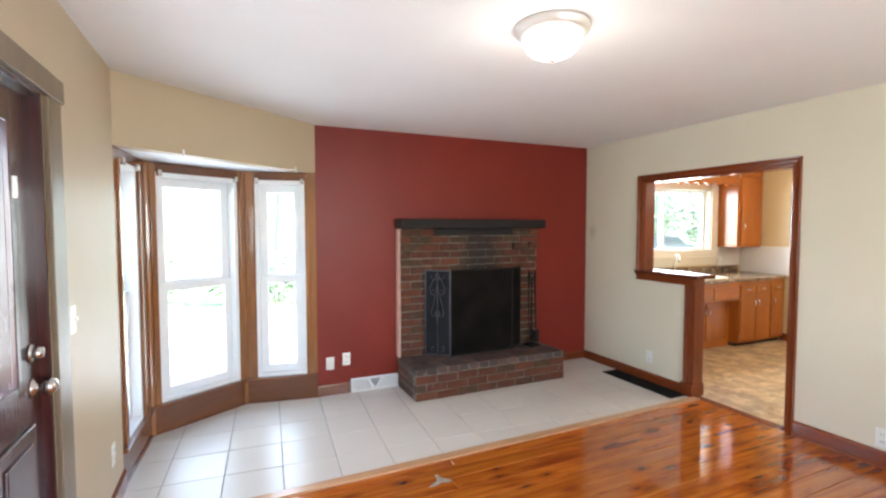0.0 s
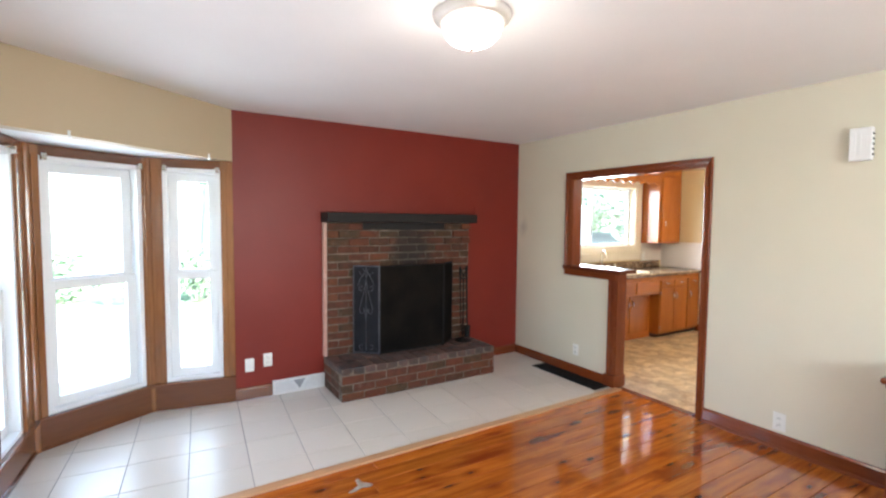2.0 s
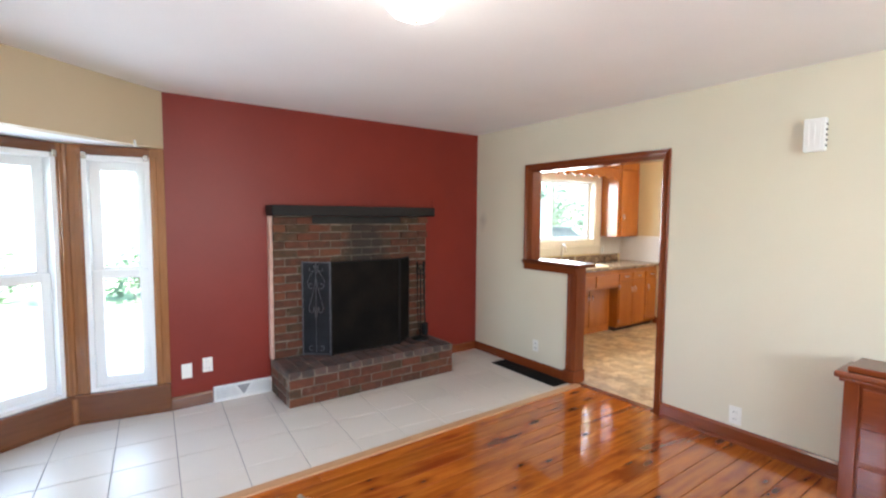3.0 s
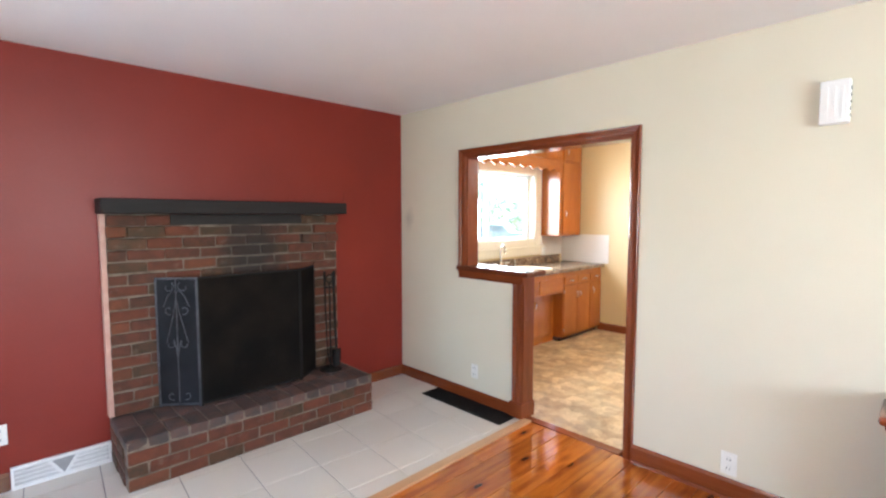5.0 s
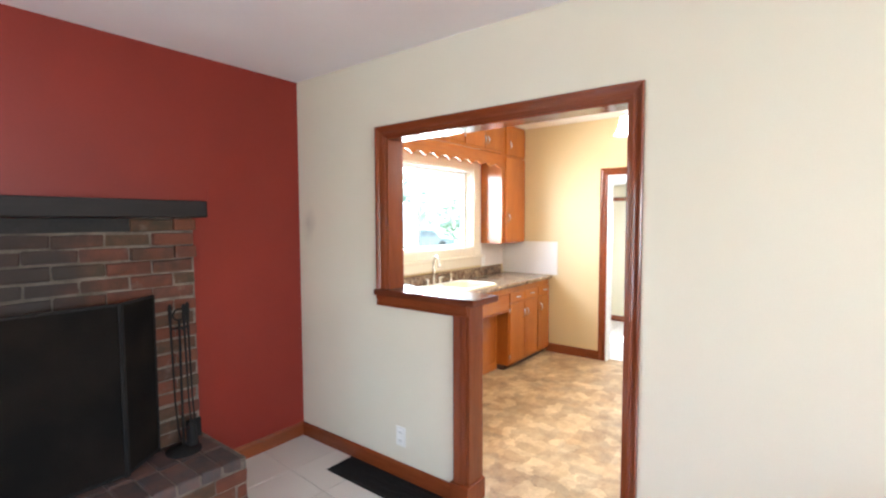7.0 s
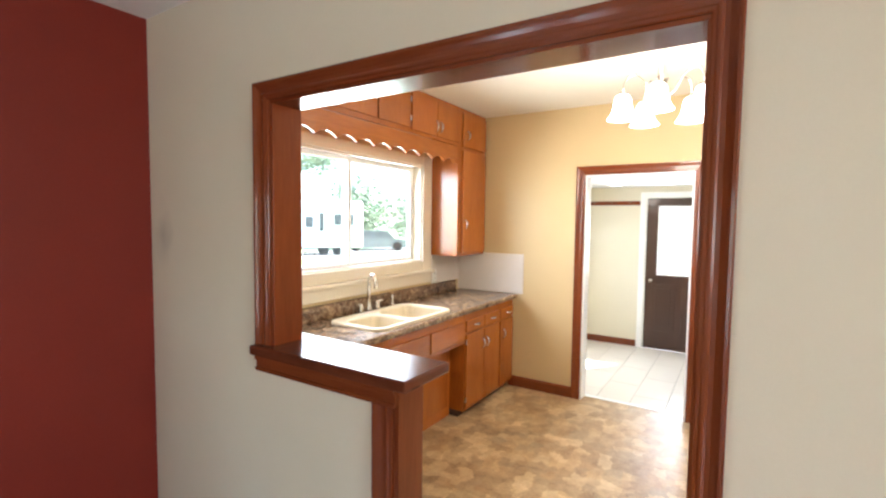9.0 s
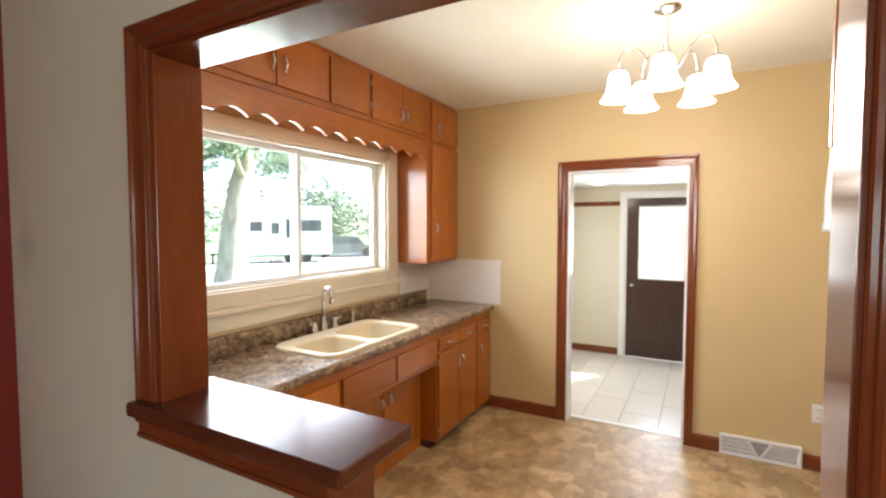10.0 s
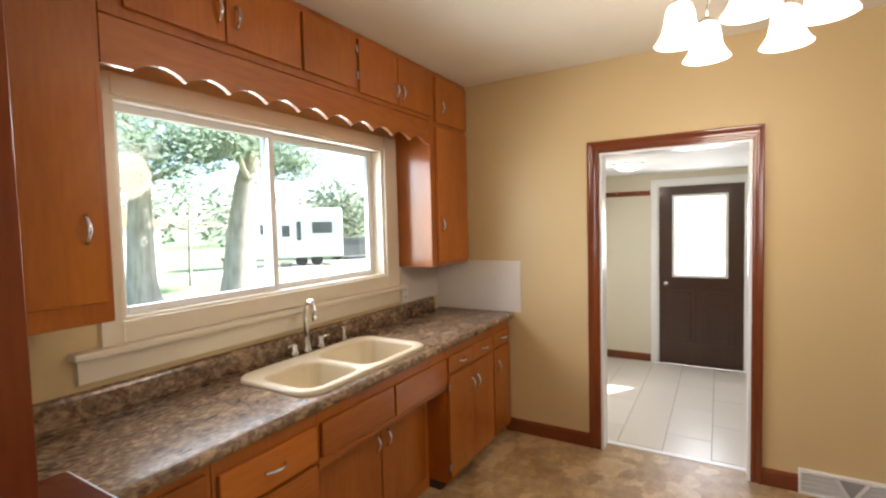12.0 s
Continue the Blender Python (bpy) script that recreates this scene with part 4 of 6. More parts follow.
# ---- living room things ----
def plate(name, origin, normal, label, category, w=0.072, h=0.115, kind_="outlet", group=""):
    """A wall plate facing normal ('-x', '-y' or '+x'), with its sockets, switch or jack."""
    rz = {"-y": 0, "-x": -90, "+x": 90}[normal]
    t = thing(name, origin, label, category, group)
    m = pose(*origin, 0, 0, rz)
    part("plate", boxes((-w / 2, w / 2, -0.006, 0, -h / 2, h / 2), bevel=0.003, m=m), PLATE, t)
    if kind_ == "outlet":
        for z in (0.024, -0.024):
            s = part("socket", boxes((-0.017, 0.017, -0.009, -0.005, z - 0.015, z + 0.015), bevel=0.003, m=m), PLATE, t)
            part("slot", boxes((-0.009, -0.006, -0.0098, -0.008, z - 0.006, z + 0.006), (0.006, 0.009, -0.0098, -0.008, z - 0.006, z + 0.006), m=m), SLOT, s)
    elif kind_ == "switch":
        part("toggle", boxes((-0.005, 0.005, -0.022, -0.005, -0.004, 0.012), bevel=0.002, m=m), PLATE, t)
    else:
        part("jack", boxes((-0.012, 0.012, -0.009, -0.005, -0.010, 0.010), bevel=0.002, m=m), PLATE, t)
    return t


plate("wall_jack", (0.48, RY, 0.29), "-y", "white plastic phone jack plate on the red wall", "wall jack", kind_="jack")
plate("wall_outlet", (0.628, RY, 0.315), "-y", "white double electrical outlet on the red wall", "outlet", group="outlets")
plate("wall_outlet", (RX, 3.03, 0.245), "-x", "white double electrical outlet below the half wall", "outlet", group="outlets")
plate("wall_outlet", (RX, 1.21, 0.185), "-x", "white double electrical outlet above the baseboard", "outlet", w=0.078, h=0.125, group="outlets")
plate("wall_outlet", (LX, 2.69, 0.31), "+x", "white double electrical outlet beside the bay", "outlet", group="outlets")
plate("light_switch", (LX, 2.08, 1.15), "+x", "white toggle light switch by the entrance door", "switch", kind_="switch")
plate("light_switch", (RX, 0.44, 1.22), "-x", "white toggle light switch on the cream wall", "switch", kind_="switch", h=0.12)

# door chime box
ch = thing("door_chime", (RX, 0.87, 2.0), "white plastic door chime box with vertical ribs", "door chime")
part("cover", boxes((RX - 0.045, RX, 0.80, 0.908, 1.908, 2.10), bevel=0.006), WHITE, ch)
part("rib", boxes(*[(RX - 0.0475, RX - 0.044, y, y + 0.010, 1.93, 2.07) for y in (0.822, 0.849, 0.876)], bevel=0.001), WHITE, ch)
part("vent_slots", boxes(*[(RX - 0.036, RX - 0.008, 0.7985, 0.801, z, z + 0.012) for z in (1.935, 1.965, 1.995, 2.025, 2.055)]), SLOT, ch)

# ceiling lamp
lamp = thing("ceiling_lamp", (1.01, 1.46, CEIL_Z), "lit frosted glass dome ceiling lamp with a nickel rim", "ceiling lamp")
c = (1.01, 1.46, CEIL_Z)
bm = bmesh.new()
lathe(bm, [(0.0, 0.0), (0.166, 0.0), (0.168, -0.012), (0.163, -0.020), (0.164, -0.026), (0.150, -0.038), (0.134, -0.048), (0.128, -0.042), (0.0, -0.042)], c, 40)
part("rim", bm, SATIN, lamp, smooth=True)
bulb(1.01, 1.46, 2.03, 1.8, 0.12)
bm = bmesh.new()
lathe(bm, [(0.130, -0.043), (0.128, -0.066), (0.116, -0.094), (0.092, -0.118), (0.06, -0.133), (0.026, -0.140), (0.0, -0.141)], c, 40)
d_ = part("dome", bm, DOME, lamp, smooth=True)
bm = bmesh.new()
lathe(bm, [(0.0, -0.139), (0.008, -0.141), (0.011, -0.149), (0.006, -0.158), (0.0, -0.161)], c, 16)
part("finial", bm, NICKEL, lamp, smooth=True)

# front door
fd = thing("door_1", (LX, 1.38, 0), "dark oxblood panelled entrance door with a glass light, closed", "door", kind="structure")
leaf = part("leaf", boxes((LX - 0.075, LX - 0.03, 0.95, 1.11, 0.012, 1.985), (LX - 0.075, LX - 0.03, 1.60, 1.81, 0.012, 1.985), (LX - 0.075, LX - 0.03, 1.11, 1.60, 0.012, 1.02), (LX - 0.075, LX - 0.03, 1.11, 1.60, 1.86, 1.985)), DOORPAINT, fd)
part("lite_frame", boxes((LX - 0.03, LX - 0.012, 1.575, 1.605, 1.0, 1.88), (LX - 0.03, LX - 0.012, 1.105, 1.135, 1.0, 1.88), (LX - 0.03, LX - 0.012, 1.135, 1.575, 1.0, 1.03), (LX - 0.03, LX - 0.012, 1.135, 1.575, 1.85, 1.88), bevel=0.004), DOORPAINT, leaf)
p_ = part("pane", boxes((LX - 0.056, LX - 0.050, 1.105, 1.605, 1.015, 1.865)), GLASS, leaf)
p_.visible_shadow = False
for y0, y1 in ((1.03, 1.34), (1.42, 1.73)):
    part("panel", boxes((LX - 0.032, LX - 0.020, y0, y1, 0.16, 0.86), (LX - 0.03, LX - 0.012, y0 + 0.05, y1 - 0.05, 0.21, 0.81), bevel=0.006), DOORPAINT, leaf)
for z, r, long in ((1.10, 0.022, 0.022), (0.98, 0.028, 0.055)):
    bm = bmesh.new()
    lathe(bm, [(0.0, 0), (0.032, 0.0), (0.033, 0.006), (0.014, 0.012), (0.012, long * 0.5), (r, long * 0.65), (r * 1.05, long), (r * 0.7, long + 0.014), (0, long + 0.017)], (0, 0, 0), 20, pose(LX - 0.03, 1.735, z, 0, 90, 0))
    part("knob" if z < 1 else "deadbolt", bm, NICKEL, leaf, "satin nickel door hardware", smooth=True)
part("blind_clip", boxes((LX - 0.025, LX - 0.004, 1.59, 1.612, 1.62, 1.69), bevel=0.003), WHITE, leaf, "white plastic blind bracket")
part("jamb", boxes((LX - 0.14, LX, 1.81, 1.83, 0, 2.0), (LX - 0.14, LX, 0.93, 0.95, 0, 2.0), (LX - 0.14, LX, 0.95, 1.81, 1.985, 2.0)), DOORPAINT, fd)
part("casing", boxes((LX, LX + 0.02, 1.835, 1.975, 0, 2.0), bevel=0.004), CASING, fd, "wide taupe painted door casing")
part("casing", boxes((LX, LX + 0.02, 0.79, 0.925, 0, 2.0), bevel=0.004), CASING, fd)
part("head_casing", boxes((LX, LX + 0.026, 0.77, 1.995, 2.0, 2.085), bevel=0.004), CASING, fd)

# low built-in chest against the kitchen-side wall
lc = thing("low_cabinet", (3.24, 0.2, 0), "dark glossy stained wooden chest with a moulded top", "cabinet")
part("body", boxes((3.175, RX, -0.55, 0.595, 0, 0.66), bevel=0.003), TRIM, lc)
for y0 in (0.53, -0.55):
    part("stile", boxes((3.160, 3.175, y0, y0 + 0.065, 0.0, 0.66), bevel=0.003), TRIM, lc)
for z in (0.03, 0.24, 0.45):
    dr = part("drawer", boxes((3.167, 3.183, -0.475, 0.52, z, z + 0.185), bevel=0.005), TRIM_H, lc)
    bm = bmesh.new()
    lathe(bm, [(0, 0), (0.009, 0), (0.008, 0.012), (0.017, 0.022), (0.012, 0.03), (0, 0.032)], (0, 0, 0), 16, pose(3.167, 0.30, z + 0.095, 0, -90, 0))
    part("knob", bm, TRIM, dr)
part("top", boxes((3.125, RX, -0.59, 0.635, 0.675, 0.712), bevel=0.014), TRIM_H, lc)
part("top_moulding", boxes((3.145, RX, -0.57, 0.615, 0.655, 0.676), bevel=0.006), TRIM_H, lc)
part("upper_slab", boxes((3.165, RX, -0.55, 0.585, 0.712, 0.742), bevel=0.006), TRIM_H, lc)


def wall_vent(name, m, w, h, label):
    """A stamped white baseboard vent with a chevron in its middle."""
    t = thing(name, m.translation, label, "vent")
    part("back", boxes((0.01, w - 0.01, -0.012, 0, 0.01, h - 0.01), m=m), VENTBACK, t)
    part("rim", boxes((0, w, -0.03, 0, h - 0.016, h), (0, w, -0.03, 0, 0, 0.016), (0, 0.016, -0.03, 0, 0.016, h - 0.016), (w - 0.016, w, -0.03, 0, 0.016, h - 0.016), bevel=0.003, m=m), WHITE, t)
    bm = bmesh.new()
    k = 0
    while 0.02 + k * 0.0085 < w - 0.02:
        u = 0.02 + k * 0.0085
        box(bm, u, u + 0.0045, -0.024, -0.010, 0.014, h - 0.014, 0, m)
        k += 1
    for z in (h * 0.3, h * 0.5, h * 0.7):
        box(bm, 0.016, w - 0.016, -0.022, -0.012, z, z + 0.004, 0, m)
    part("grille", bm, WHITE, t)
    bm = bmesh.new()
    for s_ in (-1, 1):
        prism(bm, [(w / 2, -0.026, 0.018), (w / 2 + s_ * 0.014, -0.026, 0.018), (w / 2 + s_ * 0.072, -0.026, h - 0.018), (w / 2 + s_ * 0.055, -0.026, h - 0.018)], (0, -0.005, 0), m)
    part("chevron", bm, WHITE, t)
    bm = bmesh.new()
    prism(bm, [(w / 2, -0.0245, 0.024), (w / 2 + 0.052, -0.0245, h - 0.018), (w / 2 - 0.052, -0.0245, h - 0.018)], (0, -0.002, 0), m)
    part("damper_plate", bm, VENTBACK, t)
    return t


wall_vent("wall_vent", pose(0.665, RY, 0.0), 0.455, 0.125, "white stamped metal baseboard vent beside the hearth")
wall_vent("wall_vent", pose(KX1, 1.80, 0.0, 0, 0, -90), 0.45, 0.135, "white stamped metal baseboard vent on the tan wall")

# black floor register
fr = thing("floor_register", (3.3, 3.02, 0), "long black metal floor register beside the baseboard", "floor vent")
part("rim", boxes((3.205, 3.225, 2.60, 3.44, 0, 0.007), (3.375, 3.40, 2.60, 3.44, 0, 0.007), (3.225, 3.375, 2.60, 2.62, 0, 0.007), (3.225, 3.375, 3.42, 3.44, 0, 0.007), bevel=0.002), BLACKIRON, fr)
part("pan", boxes((3.225, 3.375, 2.62, 3.42, 0.0, 0.002)), SOOT, fr)
bm = bmesh.new()
for k in range(56):
    y = 2.627 + k * 0.0142
    box(bm, 3.225, 3.375, y, y + 0.006, 0.002, 0.006)
for x in (3.262, 3.3, 3.338):
    box(bm, x, x + 0.006, 2.62, 3.42, 0.002, 0.0064)
part("grille", bm, BLACKIRON, fr)

# ---- fireplace ----
FX0, FX1, FY, HZ, HY = 1.135, 2.685, 3.89, 0.283, 3.46
HX0, HX1 = 1.118, 2.718   # the hearth is a little wider than the breast
fp = thing("fireplace", (1.91, RY, 0), "red brick fireplace with a raised brick hearth and soot stains", "fireplace")
MX0, MX1, MZ1 = 1.52, 2.33, 1.06   # firebox mouth
for a, b, z in ((FX0 + 0.004, MX0 + 0.004, HZ), (MX1 - 0.004, FX1 - 0.004, HZ), (MX0 + 0.004, MX1 - 0.004, MZ1)):
    part("mortar_bed", boxes((a, b, FY + 0.006, RY, z, 1.51)), MORTAR, fp)
part("plaster_edge", boxes((FX0 - 0.024, FX0 + 0.003, FY + 0.008, RY, HZ, 1.51), bevel=0.003), MORTAR_P, fp, "pale pink plaster edge")
hearth_core = part("hearth_core", boxes((HX0 + 0.004, HX1 - 0.004, HY + 0.006, RY - 0.003, 0, HZ - 0.008)), MORTAR, fp)
part("firebox", boxes((MX0 - 0.02, MX1 + 0.02, RY + 0.14, RY + 0.5, HZ - 0.02, 1.1), (MX0 - 0.03, MX0 + 0.0, RY + 0.0, RY + 0.14, HZ, MZ1), ), SOOT, fp, "soot black firebox")
part("smoke_band", boxes((1.475, 2.385, FY - 0.012, FY + 0.004, 1.442, 1.51), bevel=0.003), SOOT, fp, "sooty recess under the mantel")
mant = thing("mantel_shelf", (1.89, RY, 1.51), "black-brown wooden mantel beam", "mantel")
part("beam", boxes((1.10, 2.70, 3.755, RY, 1.512, 1.60), bevel=0.006), MANTEL, mant)
wire = thing("cable_stub", (2.78, RY, 1.6), "short loose cable end on the red wall", "cable")
bm = bmesh.new()
tube(bm, [(2.80, RY - 0.004, 1.60), (2.80, RY - 0.008, 1.65), (2.80, RY - 0.004, 1.70)], 0.003, 6)
part("cable", bm, RED, wire)

# fire screen: a wide middle leaf and two folding wings with scrollwork
fs = thing("fire_screen", (1.93, 3.78, HZ), "black mesh fire screen with scrolled iron wings", "fire screen")
S0, S1, S2, S3 = (1.372, 3.868), (1.57, 3.705), (2.262, 3.712), (2.46, 3.868)


def leaf_frame(p0, p1, name, material, bars):
    m = frame_of(p0, p1)
    n = (Vector(p1) - Vector(p0)).length
    w = part(name, boxes((0.008, n - 0.008, -0.002, 0.002, HZ + 0.015, 1.105), m=m), MESH_LIT if bars else MESH, fs, "sooty wire mesh")
    part("rail", boxes((0, 0.012, -0.007, 0.007, HZ + 0.002, 1.115), (n - 0.012, n, -0.007, 0.007, HZ + 0.002, 1.115), (0.012, n - 0.012, -0.007, 0.007, 1.103, 1.115), (0.012, n - 0.012, -0.007, 0.007, HZ + 0.012, HZ + 0.026), bevel=0.002, m=m), material, w, "iron edge bar")
    if bars:
        def curl(cu, cz, r, s_, turn):
            return [(cu + s_ * r * (1 - k / 22) * math.cos(turn + k * 0.32), -0.008, cz + r * (1 - k / 22) * math.sin(turn + k * 0.32)) for k in range(15)]
        bm = bmesh.new()
        mid = n / 2
        for s_ in (-1, 1):
            tube(bm, curl(mid + s_ * 0.045, 1.055, 0.036, s_, 2.2), 0.0032, 6)
            tube(bm, curl(mid + s_ * 0.045, 0.91, 0.03, s_, -1.9), 0.0032, 6)
            tube(bm, [(mid + s_ * 0.078, -0.008, 0.93), (mid + s_ * 0.05, -0.008, 1.0), (mid + s_ * 0.012, -0.008, 1.04), (mid, -0.008, 1.0)], 0.0032, 6)
            tube(bm, [(mid, -0.008, 0.98), (mid + s_ * 0.02, -0.008, 0.88), (mid + s_ * 0.065, -0.008, 0.70)], 0.0032, 6)
            tube(bm, curl(mid + s_ * 0.045, 0.69, 0.028, s_, 2.4), 0.0032, 6)
            tube(bm, [(mid + s_ * 0.02, -0.008, 0.72), (mid + s_ * 0.008, -0.008, 0.66), (mid, -0.008, 0.60)], 0.0032, 6)
            tube(bm, curl(mid + s_ * 0.045, 0.36, 0.028, s_, -2.0), 0.0032, 6)
        tube(bm, [(mid, -0.008, 1.10), (mid, -0.008, 0.32)], 0.004, 6)
        bmesh.ops.transform(bm, matrix=m, verts=bm.verts)
        part("scrollwork", bm, material, w, "grey iron scrolls")


leaf_frame(S0, S1, "wing", GREYIRON, True)
leaf_frame(S1, S2, "middle_leaf", BLACKIRON, False)
leaf_frame(S2, S3, "wing", BLACKIRON, False)

# fire tools on their stand
ft = thing("fire_tool_set", (2.54, 3.76, HZ), "black iron fireplace tools on a stand", "fire tools")
bm = bmesh.new()
lathe(bm, [(0, 0), (0.085, 0), (0.085, 0.010), (0.03, 0.02), (0.012, 0.035), (0, 0.036)], (2.54, 3.77, HZ), 24)
part("base", bm, BLACKIRON, ft, smooth=True)
bm = bmesh.new()
tube(bm, [(2.54, 3.77, HZ + 0.02), (2.54, 3.77, 0.98)], 0.007, 8)
tube(bm, [(2.495, 3.77, 0.94), (2.585, 3.77, 0.94)], 0.005, 8)
tube(bm, [(2.54, 3.725, 0.94), (2.54, 3.81, 0.94)], 0.005, 8)
tube(bm, [(2.54 + 0.03 * math.cos(k * 0.6), 3.77, 1.01 + 0.03 * math.sin(k * 0.6)) for k in range(11)], 0.005, 6)
part("post", bm, BLACKIRON, ft)
for nm, x, y, kind_ in (("poker", 2.495, 3.765, 0), ("shovel", 2.585, 3.775, 1), ("brush", 2.545, 3.725, 2)):
    bm = bmesh.new()
    tube(bm, [(x, y, 1.05), (x, y, 0.96), (x + 0.01, y, 0.55), (x + 0.02, y, 0.40)], [0.006, 0.007, 0.0045, 0.0045], 8)
    tube(bm, [(x, y, 0.97), (x, y, 1.055), (x, y, 1.07)], [0.008, 0.011, 0.005], 8)
    if kind_ == 0:
        tube(bm, [(x + 0.02, y, 0.42), (x + 0.03, y, 0.35), (x + 0.05, y, 0.38)], [0.005, 0.005, 0.002], 6)
    elif kind_ == 1:
        box(bm, x - 0.03, x + 0.05, y - 0.006, y + 0.002, 0.335, 0.44, 0.004)
    else:
        lathe(bm, [(0.012, 0.12), (0.02, 0.1), (0.03, 0.0), (0, 0)], (x + 0.02, y, 0.33), 12)
    part(nm, bm, BLACKIRON, ft)

# ---- kitchen things ----
CF, UF, CT = 3.50, 3.82, 0.876   # base front, upper front, counter top


def pull(m, parent, long=0.085):
    """A bowed chrome cabinet pull, long axis along z of its own frame, standing off to -y."""
    bm = bmesh.new()
    pts = [(0, -0.024 * math.sin(math.pi * k / 8) ** 0.7 - 0.001, long * (k / 8 - 0.5)) for k in range(9)]
    tube(bm, pts, [0.007, 0.0055, 0.006, 0.007, 0.0075, 0.007, 0.006, 0.0055, 0.007], 8)
    bmesh.ops.transform(bm, matrix=m, verts=bm.verts)
    part("handle", bm, CHROME, parent, "chrome pull", smooth=True)


def front_piece(parent, name, x0, x1, z0, z1, y, material, handle=None, upright=True, hinge=None):
    """A lipped door or drawer front, proud of the cabinet's face, with its pull."""
    d = part(name, boxes((x0, x1, y - 0.018, y, z0, z1), bevel=0.005), material, parent)
    if handle:
        pull(pose(handle[0], y - 0.018, handle[1], 0, 0 if upright else 90, 0), d)
    if hinge:
        for z in (z0 + 0.05, z1 - 0.08):
            part("hinge", boxes((hinge - 0.006, hinge + 0.006, y - 0.022, y - 0.004, z, z + 0.04), bevel=0.002), NICKEL, d)
    return d


def cabinet(name, x0, x1, y0, y1, z0, z1, label, group):
    t = thing(name, ((x0 + x1) / 2, y1, z0), label, "cabinet", group)
    part("body", boxes((x0, x1, y0, y1, z0, z1), bevel=0.002), CAB, t)
    return t


UG, BG = "wall cabinets", "base cabinets"
# tall wall cabinet next to the opening
c1 = cabinet("wall_cabinet", KX0 + 0.025, 3.985, UF, KY, 1.245, KCEIL, "orange maple wall cabinet with one tall door", UG)
front_piece(c1, "door", 3.60, 3.965, 1.31, 2.50, UF, CAB, (3.912, 1.535))
# run over the window
c2 = cabinet("wall_cabinet", 3.988, 5.885, UF, KY, 2.205, KCEIL, "orange maple cabinets in a row over the window", UG)
front_piece(c2, "door", 4.055, 4.412, 2.238, 2.505, UF, CAB, (4.384, 2.345))
front_piece(c2, "door", 4.418, 4.792, 2.238, 2.505, UF, CAB, (4.462, 2.345))
front_piece(c2, "door", 4.808, 5.165, 2.238, 2.505, UF, CAB, None, hinge=5.172)
front_piece(c2, "door", 5.190, 5.530, 2.228, 2.505, UF, CAB, (5.505, 2.305))
front_piece(c2, "door", 5.536, 5.885, 2.228, 2.505, UF, CAB, (5.568, 2.305))
val = thing("valance", (4.93, UF, 2.05), "orange maple valance board with a scalloped lower edge", "valance")
bm = bmesh.new()
edge = [(3.988, UF, 2.2), (3.988, UF, 2.05), (4.085, UF, 2.05)]
for k in range(10):
    x0 = 4.085 + k * 0.176
    edge += [(x0 + 0.176 * j / 8, UF, 2.05 + 0.034 * math.sin(math.pi * j / 8) ** 0.8) for j in range(1, 9)]
edge += [(5.885, UF, 2.05), (5.885, UF, 2.2)]
prism(bm, edge, (0, 0.02, 0))
part("board", bm, CAB_H, val)
# wall cabinet at the far end
c3 = cabinet("wall_cabinet", 5.888, KX1 - 0.003, UF, KY, 1.24, KCEIL, "orange maple wall cabinet with a small upper door", UG)
front_piece(c3, "door", 5.955, 6.385, 2.205, 2.505, UF, CAB, (6.02, 2.31))
front_piece(c3, "door", 5.955, 6.385, 1.265, 2.175, UF, CAB, (5.995, 1.52))

# wall cabinet on the partition with the range hood under it
c4 = thing("wall_cabinet", (3.7, 1.35, 1.683), "orange maple wall cabinet over the range hood", "cabinet", UG)
part("body", boxes((KX0 + 0.026, 3.845, 0.975, 1.735, 1.683, KCEIL), bevel=0.002), CAB, c4)
part("back_rail", boxes((KX0, KX0 + 0.026, 0.975, 1.70, 1.683, KCEIL)), CAB, c4)
part("face_frame", boxes((3.845, 3.862, 0.975, 1.737, 1.683, KCEIL), bevel=0.002), CAB, c4)
for y0, y1, yk in ((0.99, 1.333, 1.29), (1.339, 1.725, 1.38)):
    dr = part("door", boxes((3.864, 3.882, y0, y1, 1.70, 2.50), bevel=0.004), CAB, c4)
    bm = bmesh.new()
    tube(bm, [(3.882, yk, 1.76), (3.905, yk, 1.775), (3.905, yk, 1.83), (3.882, yk, 1.845)], 0.004, 8)
    part("handle", bm, NICKEL, dr)
hd = thing("range_hood", (3.7, 1.35, 1.53), "white enamelled range hood under a wall cabinet", "range hood")
bm = bmesh.new()
prism(bm, [(KX0 + 0.026, 0.977, 1.68), (3.86, 0.977, 1.68), (3.895, 0.977, 1.60), (3.895, 0.977, 1.53), (KX0 + 0.026, 0.977, 1.53)], (0, 0.757, 0))
part("canopy", bm, WHITE, hd)
part("back_plate", boxes((KX0, KX0 + 0.026, 0.98, 1.70, 1.53, 1.68)), WHITE, hd)
part("lip", boxes((3.893, 3.899, 0.975, 1.736, 1.528, 1.545), bevel=0.002), WHITE, hd)
for y in (1.25, 1.31):
    part("switch", boxes((3.893, 3.903, y, y + 0.025, 1.56, 1.585), bevel=0.002), SLOT, hd)

